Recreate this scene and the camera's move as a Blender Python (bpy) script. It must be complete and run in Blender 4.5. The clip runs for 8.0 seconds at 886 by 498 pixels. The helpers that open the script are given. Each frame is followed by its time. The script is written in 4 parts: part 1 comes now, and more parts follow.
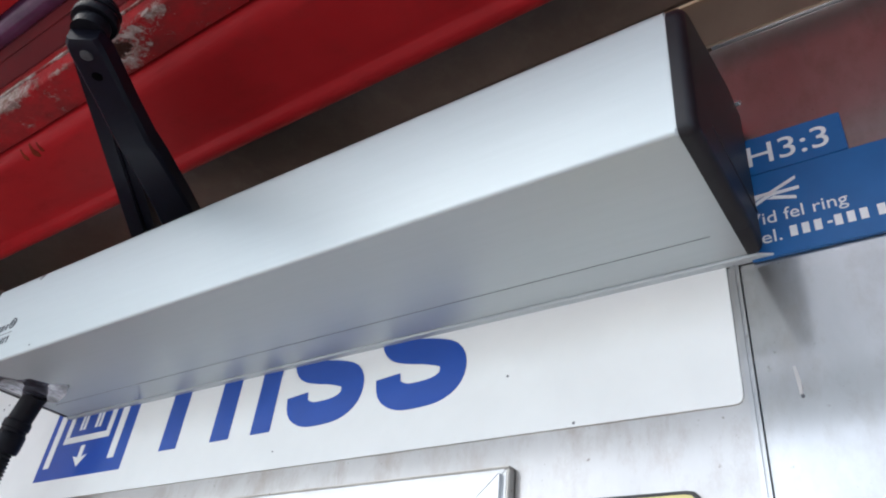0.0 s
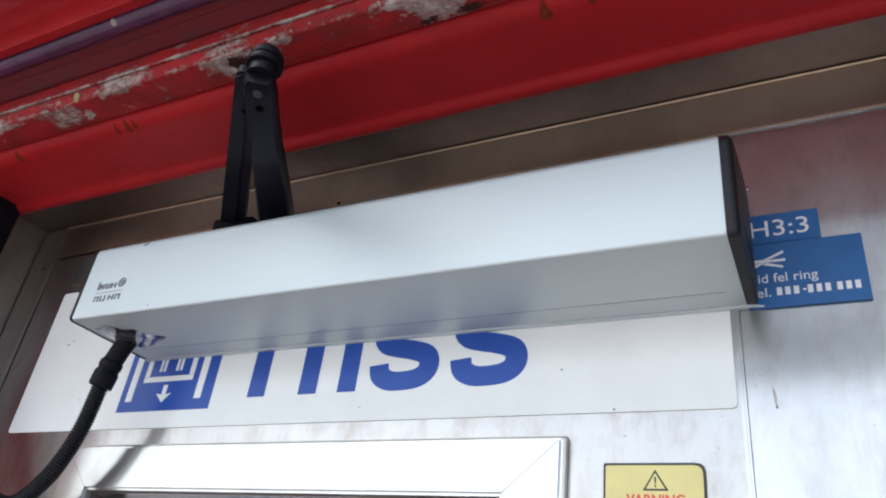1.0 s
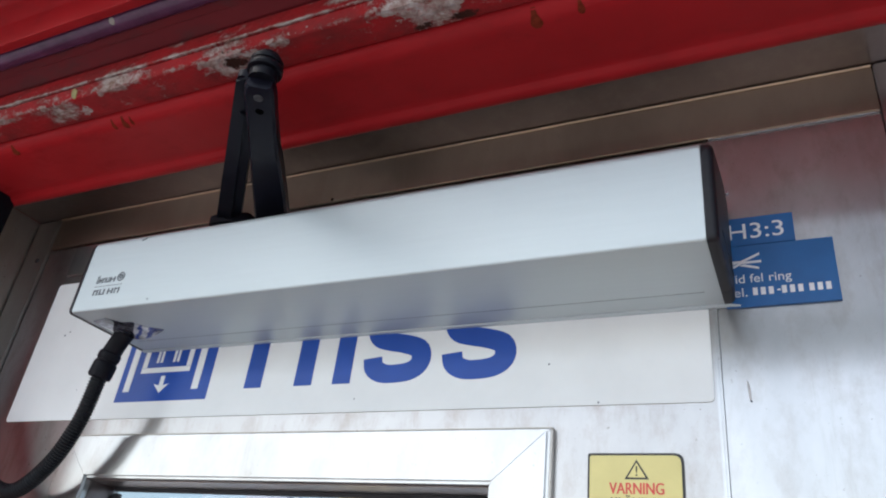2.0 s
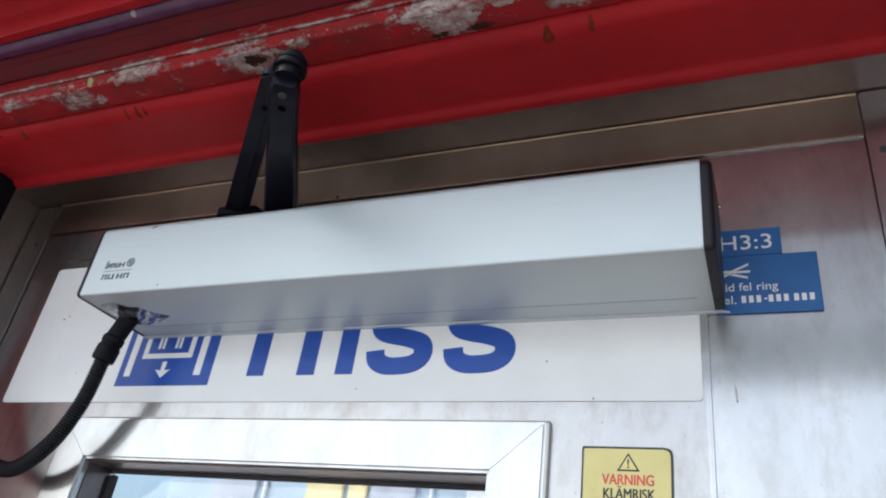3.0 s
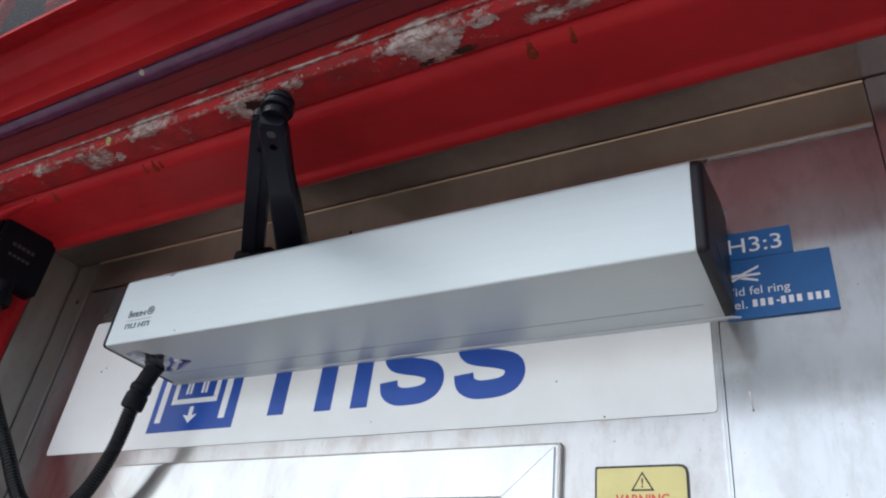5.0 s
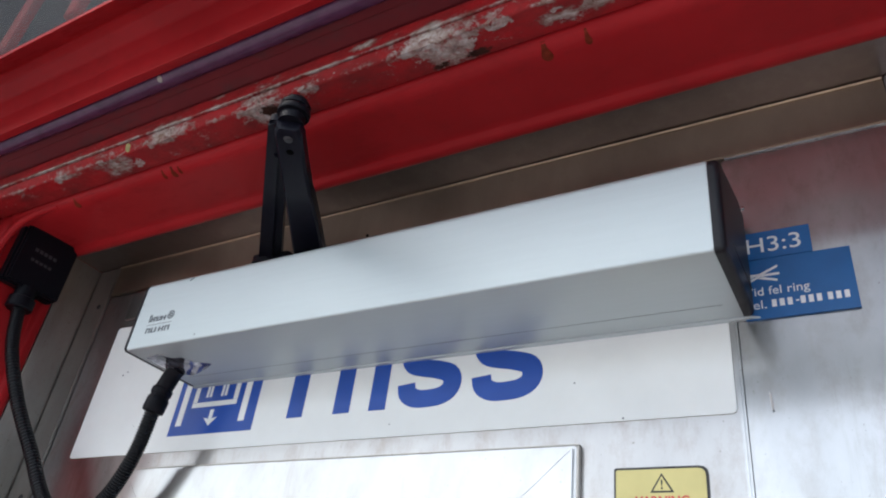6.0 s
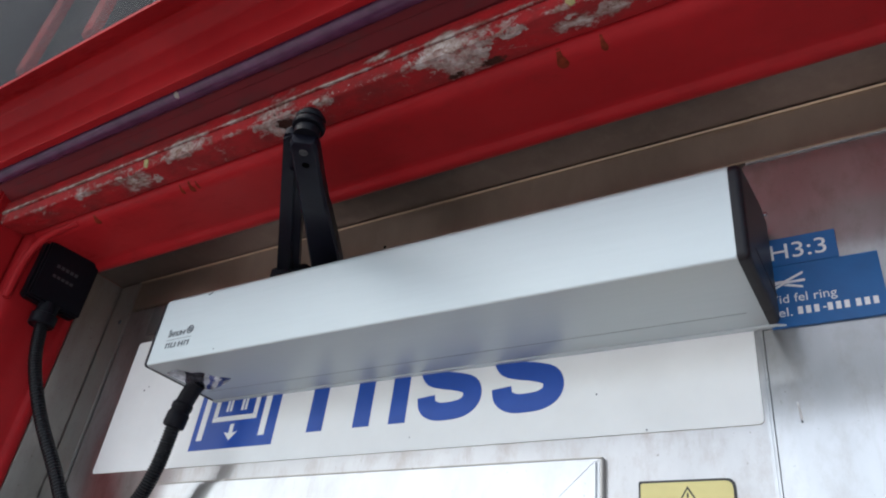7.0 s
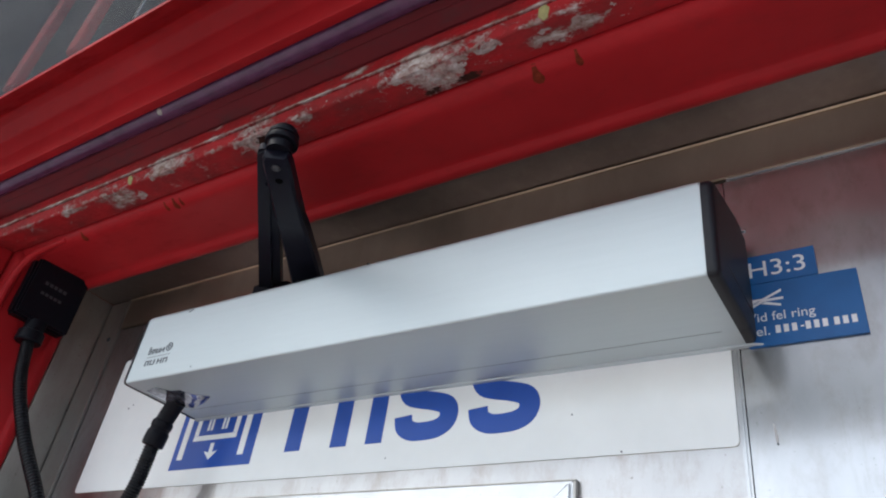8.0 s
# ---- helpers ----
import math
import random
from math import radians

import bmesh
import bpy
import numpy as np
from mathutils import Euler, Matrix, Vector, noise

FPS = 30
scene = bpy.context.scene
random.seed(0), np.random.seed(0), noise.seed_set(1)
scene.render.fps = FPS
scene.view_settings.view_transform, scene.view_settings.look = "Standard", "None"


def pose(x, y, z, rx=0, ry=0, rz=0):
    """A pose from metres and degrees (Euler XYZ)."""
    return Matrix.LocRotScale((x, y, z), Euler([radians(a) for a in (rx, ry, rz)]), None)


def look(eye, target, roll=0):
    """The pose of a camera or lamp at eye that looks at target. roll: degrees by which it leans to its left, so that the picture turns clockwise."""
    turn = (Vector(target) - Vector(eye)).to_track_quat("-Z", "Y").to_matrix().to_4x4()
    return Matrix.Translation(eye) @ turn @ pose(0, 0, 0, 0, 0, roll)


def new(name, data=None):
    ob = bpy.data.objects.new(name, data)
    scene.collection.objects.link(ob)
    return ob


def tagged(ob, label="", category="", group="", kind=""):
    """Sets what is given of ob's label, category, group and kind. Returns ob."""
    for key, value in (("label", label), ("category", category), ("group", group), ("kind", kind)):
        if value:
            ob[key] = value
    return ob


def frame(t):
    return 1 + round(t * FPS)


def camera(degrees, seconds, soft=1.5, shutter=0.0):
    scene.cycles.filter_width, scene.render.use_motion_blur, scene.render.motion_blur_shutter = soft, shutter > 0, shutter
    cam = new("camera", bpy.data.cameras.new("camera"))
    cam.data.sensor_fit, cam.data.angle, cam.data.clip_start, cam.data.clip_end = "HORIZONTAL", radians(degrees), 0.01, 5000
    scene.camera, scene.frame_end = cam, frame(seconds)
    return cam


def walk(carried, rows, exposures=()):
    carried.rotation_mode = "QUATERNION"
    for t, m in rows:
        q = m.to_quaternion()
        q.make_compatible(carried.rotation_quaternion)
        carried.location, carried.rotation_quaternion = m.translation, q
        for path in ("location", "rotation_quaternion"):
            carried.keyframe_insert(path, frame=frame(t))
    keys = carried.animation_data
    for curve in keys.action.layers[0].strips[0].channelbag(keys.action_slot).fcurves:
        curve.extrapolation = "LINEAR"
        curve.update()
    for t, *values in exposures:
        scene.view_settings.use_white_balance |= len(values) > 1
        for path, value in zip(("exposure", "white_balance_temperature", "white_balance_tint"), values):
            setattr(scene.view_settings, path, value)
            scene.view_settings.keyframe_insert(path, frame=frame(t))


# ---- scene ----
cam = camera(61.8, 8.0, 2.0)
PATH = [
    (0, (0.078, -0.413, 1.578), (-0.945, 0.89, 2.698), 6.8),
    (0.3, (0.078, -0.445, 1.579), (-0.955, 0.871, 2.675), 6.2),
    (0.5, (0.07, -0.497, 1.569), (-0.899, 0.822, 2.718), 8.1),
    (1, (0.048, -0.648, 1.532), (-0.817, 0.857, 2.527), 7.7),
    (1.2, (0.054, -0.672, 1.527), (-0.765, 0.888, 2.473), 7.1),
    (2.3, (0.053, -0.69, 1.529), (-0.783, 0.84, 2.508), 7.6),
    (2.5, (0.032, -0.71, 1.519), (-0.792, 0.824, 2.502), 9.4),
    (2.7, (0.017, -0.719, 1.499), (-0.76, 0.833, 2.493), 10.1),
    (3, (0.035, -0.72, 1.499), (-0.728, 0.842, 2.488), 8.6),
    (3.2, (0.049, -0.698, 1.493), (-0.709, 0.847, 2.512), 8.0),
    (3.5, (0.057, -0.687, 1.509), (-0.734, 0.869, 2.486), 5.6),
    (3.7, (0.067, -0.673, 1.5), (-0.751, 0.844, 2.514), 7.3),
    (4, (0.078, -0.686, 1.506), (-0.765, 0.806, 2.538), 7.1),
    (4.5, (0.08, -0.686, 1.504), (-0.804, 0.78, 2.537), 7.9),
    (4.7, (0.088, -0.678, 1.501), (-0.808, 0.774, 2.546), 7.8),
    (5.8, (0.099, -0.679, 1.496), (-0.838, 0.734, 2.556), 7.9),
    (6, (0.096, -0.68, 1.498), (-0.851, 0.731, 2.552), 7.9),
    (6.5, (0.092, -0.679, 1.502), (-0.879, 0.713, 2.559), 8.1),
    (7, (0.095, -0.675, 1.504), (-0.893, 0.697, 2.572), 8.0),
    (7.5, (0.101, -0.668, 1.507), (-0.906, 0.687, 2.579), 8.3),
    (8, (0.123, -0.645, 1.512), (-0.883, 0.681, 2.62), 8.9),
]
EXPOSURE, KELVIN, TINT = 0.85, 5950, 5
walk(cam, [(t, look(eye, target, roll)) for t, eye, target, roll in PATH], [(t, EXPOSURE + more, KELVIN, TINT) for t, more in ((0.0, 0.26), (0.5, 0.22), (1.0, 0.18), (2.3, 0.0), (8.0, 0.0))])

# ---- world and light ----
SUN_UP, SUN_TURN = 56.0, 222.0
world = bpy.data.worlds.new("world")
scene.world = world
world.use_nodes = True
wn = world.node_tree
sky = wn.nodes.new("ShaderNodeTexSky")
sky.sky_type = 'NISHITA'
sky.sun_disc = False
sky.sun_elevation = radians(SUN_UP)
sky.sun_rotation = radians(SUN_TURN)
sky.air_density, sky.dust_density, sky.ozone_density = 1.0, 4.5, 1.0
wn.links.new(sky.outputs[0], wn.nodes["Background"].inputs[0])
wn.nodes["Background"].inputs[1].default_value = 0.15
lamp = bpy.data.lights.new("sun", 'SUN')
lamp.energy, lamp.angle, lamp.color = 1.2, radians(135), (1.0, 0.96, 0.9)
sun = new("sun", lamp)
sun.matrix_world = look((-0.9, -3.0, 5.0), (0, 0, 0))


# ---- materials ----
class Nodes:
    """A principled material with short calls to add noise, ramps and bumps."""

    def __init__(self, name, color=(0.5, 0.5, 0.5), rough=0.5, metal=0.0, **more):
        self.mat = bpy.data.materials.new(name)
        self.mat.use_nodes = True
        self.tree = self.mat.node_tree
        self.bsdf = self.tree.nodes["Principled BSDF"]
        self.set("Base Color", (*color, 1))
        self.set("Roughness", rough)
        self.set("Metallic", metal)
        for key, value in more.items():
            self.set(key.replace("_", " "), value)
        self.coord = self.node("ShaderNodeTexCoord")
        self.geo = self.node("ShaderNodeNewGeometry")

    def node(self, kind, **props):
        n = self.tree.nodes.new(kind)
        for key, value in props.items():
            if key == "operation":
                n.operation = value
            elif key == "data_type":
                n.data_type = value
            elif key == "blend_type":
                n.blend_type = value
        return n

    def set(self, key, value):
        self.bsdf.inputs[key].default_value = value

    def link(self, a, b):
        self.tree.links.new(a, b)

    def noise(self, scale, detail=4.0, rough=0.55, stretch=(1, 1, 1), shift=(0, 0, 0), distort=0.0):
        m = self.node("ShaderNodeMapping")
        m.inputs["Scale"].default_value = stretch
        m.inputs["Location"].default_value = shift
        self.link(self.geo.outputs["Position"], m.inputs["Vector"])
        n = self.node("ShaderNodeTexNoise")
        n.inputs["Scale"].default_value, n.inputs["Detail"].default_value = scale, detail
        n.inputs["Roughness"].default_value, n.inputs["Distortion"].default_value = rough, distort
        self.link(m.outputs[0], n.inputs["Vector"])
        return n.outputs["Fac"]

    def ramp(self, fac, stops):
        r = self.node("ShaderNodeValToRGB")
        el = r.color_ramp.elements
        while len(el) < len(stops):
            el.new(0.5)
        for e, (p, c) in zip(el, stops):
            e.position = p
            e.color = (c, c, c, 1) if isinstance(c, (int, float)) else (*c, 1)
        self.link(fac, r.inputs[0])
        return r.outputs[0]

    def math(self, op, a, b=0.0):
        m = self.node("ShaderNodeMath", operation=op)
        for k, v in enumerate((a, b)):
            if isinstance(v, (int, float)):
                m.inputs[k].default_value = v
            else:
                self.link(v, m.inputs[k])
        return m.outputs[0]

    def mix(self, fac, a, b, blend='MIX'):
        m = self.node("ShaderNodeMix", data_type='RGBA', blend_type=blend)
        for key, v in ((0, fac), (6, a), (7, b)):
            if isinstance(v, (int, float)):
                m.inputs[key].default_value = v
            elif isinstance(v, tuple):
                m.inputs[key].default_value = (*v, 1)
            else:
                self.link(v, m.inputs[key])
        return m.outputs[2]

    def near(self, place, reach):
        """1 at a place, falling to 0 at a reach (an ellipsoid's half axes)."""
        m = self.node("ShaderNodeMapping")
        m.inputs["Location"].default_value = [-p / r for p, r in zip(place, reach)]
        m.inputs["Scale"].default_value = [1 / r for r in reach]
        self.link(self.geo.outputs["Position"], m.inputs["Vector"])
        length = self.node("ShaderNodeVectorMath", operation='LENGTH')
        self.link(m.outputs[0], length.inputs[0])
        return self.math('MAXIMUM', self.math('SUBTRACT', 1.0, length.outputs["Value"]), 0.0)

    def color(self, socket):
        self.link(socket, self.bsdf.inputs["Base Color"])

    def rough(self, socket):
        self.link(socket, self.bsdf.inputs["Roughness"])

    def polish(self, base, amount, rough):
        """A share of the surface that is polished smoother than the rest."""
        g = self.node("ShaderNodeBsdfGlossy")
        g.inputs["Roughness"].default_value = rough
        if isinstance(base, tuple):
            g.inputs["Color"].default_value = (*base, 1)
        else:
            self.link(base, g.inputs["Color"])
        m = self.node("ShaderNodeMixShader")
        m.inputs[0].default_value = amount
        self.link(self.bsdf.outputs[0], m.inputs[1])
        self.link(g.outputs[0], m.inputs[2])
        self.link(m.outputs[0], self.tree.nodes["Material Output"].inputs[0])

    def bump(self, height, strength=0.2, distance=0.001):
        b = self.node("ShaderNodeBump")
        b.inputs["Strength"].default_value, b.inputs["Distance"].default_value = strength, distance
        self.link(height, b.inputs["Height"])
        self.link(b.outputs[0], self.bsdf.inputs["Normal"])


def steel(name, tone, rough, tint=(1, 1, 1), marks=1.0, polished=0.35):
    """Brushed stainless steel with cloudy smears, brownish rain marks and small specks."""
    n = Nodes(name, rough=rough, metal=1.0)
    cloud = n.noise(9, 6, 0.65, (1, 1, 0.45))
    fine = n.noise(110, 3, 0.6, (1, 1, 0.07))
    mottle = n.noise(38, 6, 0.7, (1, 1, 0.5), (5, 0, 2))
    base = n.ramp(cloud, [(0.3, tuple(tone * 0.80 * t for t in tint)), (0.62, tuple(tone * t for t in tint))])
    base = n.mix(n.math('MULTIPLY', n.ramp(mottle, [(0.48, 0.0), (0.70, 1.0)]), 0.42 * marks), base, (0.34, 0.30, 0.27))
    base = n.mix(n.math('MULTIPLY', n.ramp(n.noise(14, 6, 0.75, (1.6, 1, 0.16), (9, 2, 1)), [(0.56, 0.0), (0.70, 1.0)]), 0.34 * marks), base, (0.30, 0.25, 0.21))
    specks = n.ramp(n.noise(190, 2, 0.5), [(0.69, 0.0), (0.77, 1.0)])
    base = n.mix(n.math('MULTIPLY', specks, 0.40 * marks), base, (0.14, 0.10, 0.08))
    n.color(base)
    r = n.math('ADD', n.math('MULTIPLY', cloud, 0.12), n.math('ADD', n.math('MULTIPLY', fine, 0.04), n.math('MULTIPLY', mottle, 0.08)))
    n.rough(n.math('ADD', r, rough - 0.12))
    n.bump(n.math('ADD', n.math('MULTIPLY', fine, 0.6), n.math('MULTIPLY', cloud, 2.0)), 0.08, 0.0008)
    n.polish(base, polished, 0.11)
    return n.mat


def red_paint(name, worn=False, blobs=(), pits=(), edges=()):
    """Weathered red paint; where worn, it has flaked to whitish primer, grey crust and rust, most along the edges given."""
    n = Nodes(name, rough=0.40, Specular_IOR_Level=0.10)
    broad = n.noise(5, 4, 0.6)
    base = n.ramp(broad, [(0.3, (0.265, 0.010, 0.013)), (0.7, (0.355, 0.015, 0.019))])
    dirt = n.ramp(n.noise(34, 7, 0.72, (0.5, 1, 1)), [(0.36 if worn else 0.52, 0.0), (0.64 if worn else 0.78, 1.0)])
    base = n.mix(n.math('MULTIPLY', dirt, 0.60 if worn else 0.3), base, (0.080, 0.026, 0.024) if worn else (0.075, 0.016, 0.014))
    rough = n.math('ADD', n.math('MULTIPLY', dirt, 0.25), 0.38)
    if worn:
        xyz = n.node("ShaderNodeSeparateXYZ")
        n.link(n.geo.outputs["Position"], xyz.inputs[0])
        field = n.noise(46, 10, 0.80, (0.62, 1, 1), (3, 1, 0), 0.35)
        lift = None
        for place, reach in blobs:
            one = n.near(place, reach)
            lift = one if lift is None else n.math('MAXIMUM', lift, one)
        for y, z, reach, gain in edges:
            off = n.math('MAXIMUM', n.math('ABSOLUTE', n.math('SUBTRACT', xyz.outputs["Y"], y)), n.math('ABSOLUTE', n.math('SUBTRACT', xyz.outputs["Z"], z)))
            one = n.math('MULTIPLY', n.math('MAXIMUM', n.math('SUBTRACT', 1.0, n.math('DIVIDE', off, reach)), 0.0), gain)
            lift = one if lift is None else n.math('MAXIMUM', lift, one)
        amount = n.math('ADD', n.math('ADD', field, n.math('MULTIPLY', lift, 0.25)), n.math('MULTIPLY', n.noise(210, 5, 0.75), 0.16))
        flake = n.ramp(amount, [(0.665, 0.0), (0.71, 0.5), (0.79, 0.95)])
        bare = n.ramp(n.noise(70, 9, 0.8, (0.6, 1, 1), (1, 4, 2)), [(0.34, (0.04, 0.020, 0.014)), (0.40, (0.19, 0.12, 0.09)), (0.50, (0.36, 0.31, 0.28)), (0.64, (0.58, 0.55, 0.52))])
        base = n.mix(flake, base, bare)
        rough = n.math('ADD', rough, n.math('MULTIPLY', flake, 0.4))
        hole = None
        for place, reach in pits:
            one = n.near(place, reach)
            hole = one if hole is None else n.math('MAXIMUM', hole, one)
        if hole is not None:
            ragged = n.ramp(n.math('ADD', n.math('MULTIPLY', hole, 0.5), n.math('MULTIPLY', n.noise(130, 6, 0.8), 0.8)), [(0.56, 0.0), (0.64, 1.0)])
            base = n.mix(ragged, base, (0.035, 0.014, 0.010))
        height = n.math('ADD', n.math('MULTIPLY', n.noise(120, 6, 0.75), 0.6), n.math('MULTIPLY', flake, 0.8))
        n.bump(height, 0.7, 0.002)
    else:
        n.bump(n.noise(60, 3, 0.5), 0.06, 0.001)
    n.color(base)
    n.rough(rough)
    return n.mat


def plain(name, color, rough, metal=0.0, vary=0.12, grain=60, bumps=0.05, **more):
    n = Nodes(name, color, rough, metal, **more)
    a = n.ramp(n.noise(grain, 4, 0.6), [(0.3, tuple(c * (1 - vary) for c in color)), (0.7, tuple(min(1, c * (1 + vary)) for c in color))])
    b = n.ramp(n.noise(6, 3, 0.5), [(0.3, 1 - vary * 0.6), (0.7, 1.0)])
    n.color(n.mix(1.0, a, b, 'MULTIPLY'))
    if bumps:
        n.bump(n.noise(grain * 3, 3, 0.6), bumps, 0.0006)
    return n.mat


STEEL = steel("brushed_steel", 0.555, 0.34, (1.0, 0.985, 0.97), 1.1, 0.50)
STEEL_FRAME = steel("brushed_steel_frame", 0.56, 0.30, (1.0, 0.99, 0.98), 0.8, 0.40)
# darker, browner copy of the steel: shade and reflected red put into colour
STEEL_SHADED = steel("dull_shaded_steel", 0.20, 0.32, (1.0, 0.83, 0.79), 0.4, 0.1)
STEEL_DULL = steel("dull_warm_steel", 0.44, 0.40, (1.0, 0.95, 0.88), 1.3, 0.10)
STEEL_DOOR = steel("stained_brushed_steel", 0.50, 0.34, (1.0, 0.97, 0.95), 1.7, 0.28)
# tan cast of the door strip: a reflection put into the steel's colour
STEEL_REFLECTED_TAN = steel("steel_strip_reflected_tan", 0.48, 0.34, (1.0, 0.85, 0.69), 0.4, 0.15)


def anodised():
    """Satin silver anodised aluminium with fine lengthwise drawing lines."""
    n = Nodes("satin_aluminium", rough=0.3, metal=0.64)
    lines = n.noise(220, 3, 0.6, (0.06, 1, 1))
    smudge = n.noise(7, 5, 0.65)
    base = n.ramp(lines, [(0.3, (0.496, 0.550, 0.563)), (0.7, (0.512, 0.566, 0.579))])
    base = n.mix(n.math('MULTIPLY', n.ramp(smudge, [(0.45, 0.0), (0.75, 1.0)]), 0.08), base, (0.50, 0.53, 0.55))
    n.color(base)
    n.rough(n.math('ADD', n.math('MULTIPLY', smudge, 0.08), 0.47))
    n.bump(lines, 0.015, 0.0005)
    return n.mat


ALU = anodised()
RED = red_paint("red_paint")
RED_WORN = red_paint("worn_red_paint", True,
                     [((-0.250, -0.236, 2.11), (0.110, 0.020, 0.03)), ((-0.250, -0.212, 2.11), (0.045, 0.026, 0.04)), ((-0.180, -0.231, 2.11), (0.028, 0.016, 0.03)), ((-0.118, -0.214, 2.11), (0.028, 0.018, 0.03)), ((-0.070, -0.212, 2.11), (0.030, 0.015, 0.03)),
                      ((-0.500, -0.225, 2.11), (0.060, 0.034, 0.04)), ((-0.425, -0.232, 2.11), (0.035, 0.012, 0.03)), ((-0.795, -0.222, 2.11), (0.060, 0.026, 0.04)), ((-0.680, -0.236, 2.11), (0.075, 0.012, 0.03)),
                      ((-0.900, -0.232, 2.11), (0.050, 0.012, 0.03)), ((-0.345, -0.2415, 2.135), (0.026, 0.009, 0.014)), ((0.10, -0.215, 2.12), (0.08, 0.02, 0.05))],
                     [((-0.497, -0.222, 2.108), (0.028, 0.015, 0.03)), ((-0.214, -0.201, 2.108), (0.024, 0.009, 0.03)), ((-0.262, -0.200, 2.108), (0.018, 0.007, 0.02))],
                     [(-0.2358, 2.1065, 0.0050, 0.45), (-0.2412, 2.1235, 0.0045, 0.85)])


def shaded_sooty():
    """Red paint, its base darkened for the recess's shade, under lengthwise smears of grey soot."""
    n = Nodes("shaded_sooty_red_paint", rough=0.55, Specular_IOR_Level=0.12)
    # dark base holds the recess's shade; the soot smears are real marks
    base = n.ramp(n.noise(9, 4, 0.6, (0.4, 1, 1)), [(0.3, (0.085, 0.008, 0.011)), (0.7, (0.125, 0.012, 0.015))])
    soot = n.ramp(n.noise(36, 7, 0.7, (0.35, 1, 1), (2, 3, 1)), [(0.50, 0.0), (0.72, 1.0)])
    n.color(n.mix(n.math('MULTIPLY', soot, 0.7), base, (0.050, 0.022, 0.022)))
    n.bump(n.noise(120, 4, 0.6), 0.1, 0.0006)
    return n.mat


SHADED_GRIMY = shaded_sooty()


def crusted():
    """Chalky corrosion: pale grey lumps, brown stains and dark pores."""
    n = Nodes("chalky_corrosion", rough=0.85, Specular_IOR_Level=0.1)
    base = n.ramp(n.noise(60, 8, 0.75, (1, 1, 1), (2, 5, 1)), [(0.32, (0.12, 0.05, 0.042)), (0.43, (0.25, 0.17, 0.15)), (0.54, (0.34, 0.28, 0.26)), (0.72, (0.52, 0.48, 0.46))])
    stain = n.ramp(n.noise(28, 4, 0.6, (1, 1, 1), (7, 0, 3)), [(0.55, 0.0), (0.72, 1.0)])
    base = n.mix(n.math('MULTIPLY', stain, 0.6), base, (0.17, 0.075, 0.035))
    flush = n.ramp(n.noise(85, 5, 0.7, (0.7, 1, 1), (3, 8, 5)), [(0.54, 0.0), (0.66, 1.0)])
    base = n.mix(n.math('MULTIPLY', flush, 0.75), base, (0.27, 0.045, 0.045))
    pores = n.ramp(n.noise(150, 3, 0.6), [(0.66, 0.0), (0.71, 1.0)])
    base = n.mix(pores, base, (0.03, 0.016, 0.012))
    n.color(base)
    n.bump(n.noise(240, 6, 0.7), 0.6, 0.0015)
    return n.mat


CRUST = crusted()
PURPLE = plain("glossy_purple_paint", (0.085, 0.030, 0.070), 0.20, 0.0, 0.25, 40, 0.03, Specular_IOR_Level=0.42)
BLACK = plain("black_plastic", (0.006, 0.006, 0.009), 0.40, 0.0, 0.2, 120, 0.08, Specular_IOR_Level=0.11)
CAP_BLACK = plain("slate_black_plastic", (0.009, 0.009, 0.012), 0.42, 0.0, 0.2, 150, 0.06, Specular_IOR_Level=0.3)
BLACK_PAINT = plain("black_powder_coat", (0.006, 0.006, 0.012), 0.36, 0.0, 0.25, 90, 0.1, Specular_IOR_Level=0.13)
RUBBER = plain("dark_conduit", (0.005, 0.006, 0.008), 0.40, 0.0, 0.2, 90, 0.05, Specular_IOR_Level=0.25)
WHITE = plain("white_sign_enamel", (0.845, 0.87, 0.855), 0.30, 0.0, 0.03, 14, 0.02)
INK_BLUE = plain("royal_blue_film", (0.014, 0.072, 0.38), 0.35, 0.0, 0.06, 30, 0.0)
PLATE_BLUE = plain("blue_engraved_plate", (0.010, 0.10, 0.30), 0.40, 0.0, 0.08, 40, 0.03)
PALE = plain("pale_engraving", (0.75, 0.76, 0.77), 0.5, 0.0, 0.06, 90, 0.0)
YELLOW = plain("yellow_label", (0.68, 0.61, 0.25), 0.42, 0.0, 0.05, 30, 0.02)
INK_BLACK = plain("dark_ink", (0.03, 0.03, 0.03), 0.5, 0.0, 0.1, 60, 0.0)
INK_RED = plain("faded_red_ink", (0.62, 0.09, 0.07), 0.5, 0.0, 0.1, 60, 0.0)
INK_GREY = plain("grey_print", (0.09, 0.10, 0.115), 0.5, 0.0, 0.1, 60, 0.0)
CHROME = plain("bright_steel", (0.75, 0.75, 0.76), 0.22, 1.0, 0.05, 90, 0.0)
DRY = plain("dried_paint_run", (0.50, 0.49, 0.48), 0.6, 0.0, 0.1, 90, 0.0)
LIME = plain("pale_grey_splash", (0.30, 0.26, 0.23), 0.7, 0.0, 0.2, 200, 0.2)
FAINT_PRINT = plain("faint_dark_print", (0.035, 0.036, 0.04), 0.5, 0.0, 0.1, 60, 0.0)


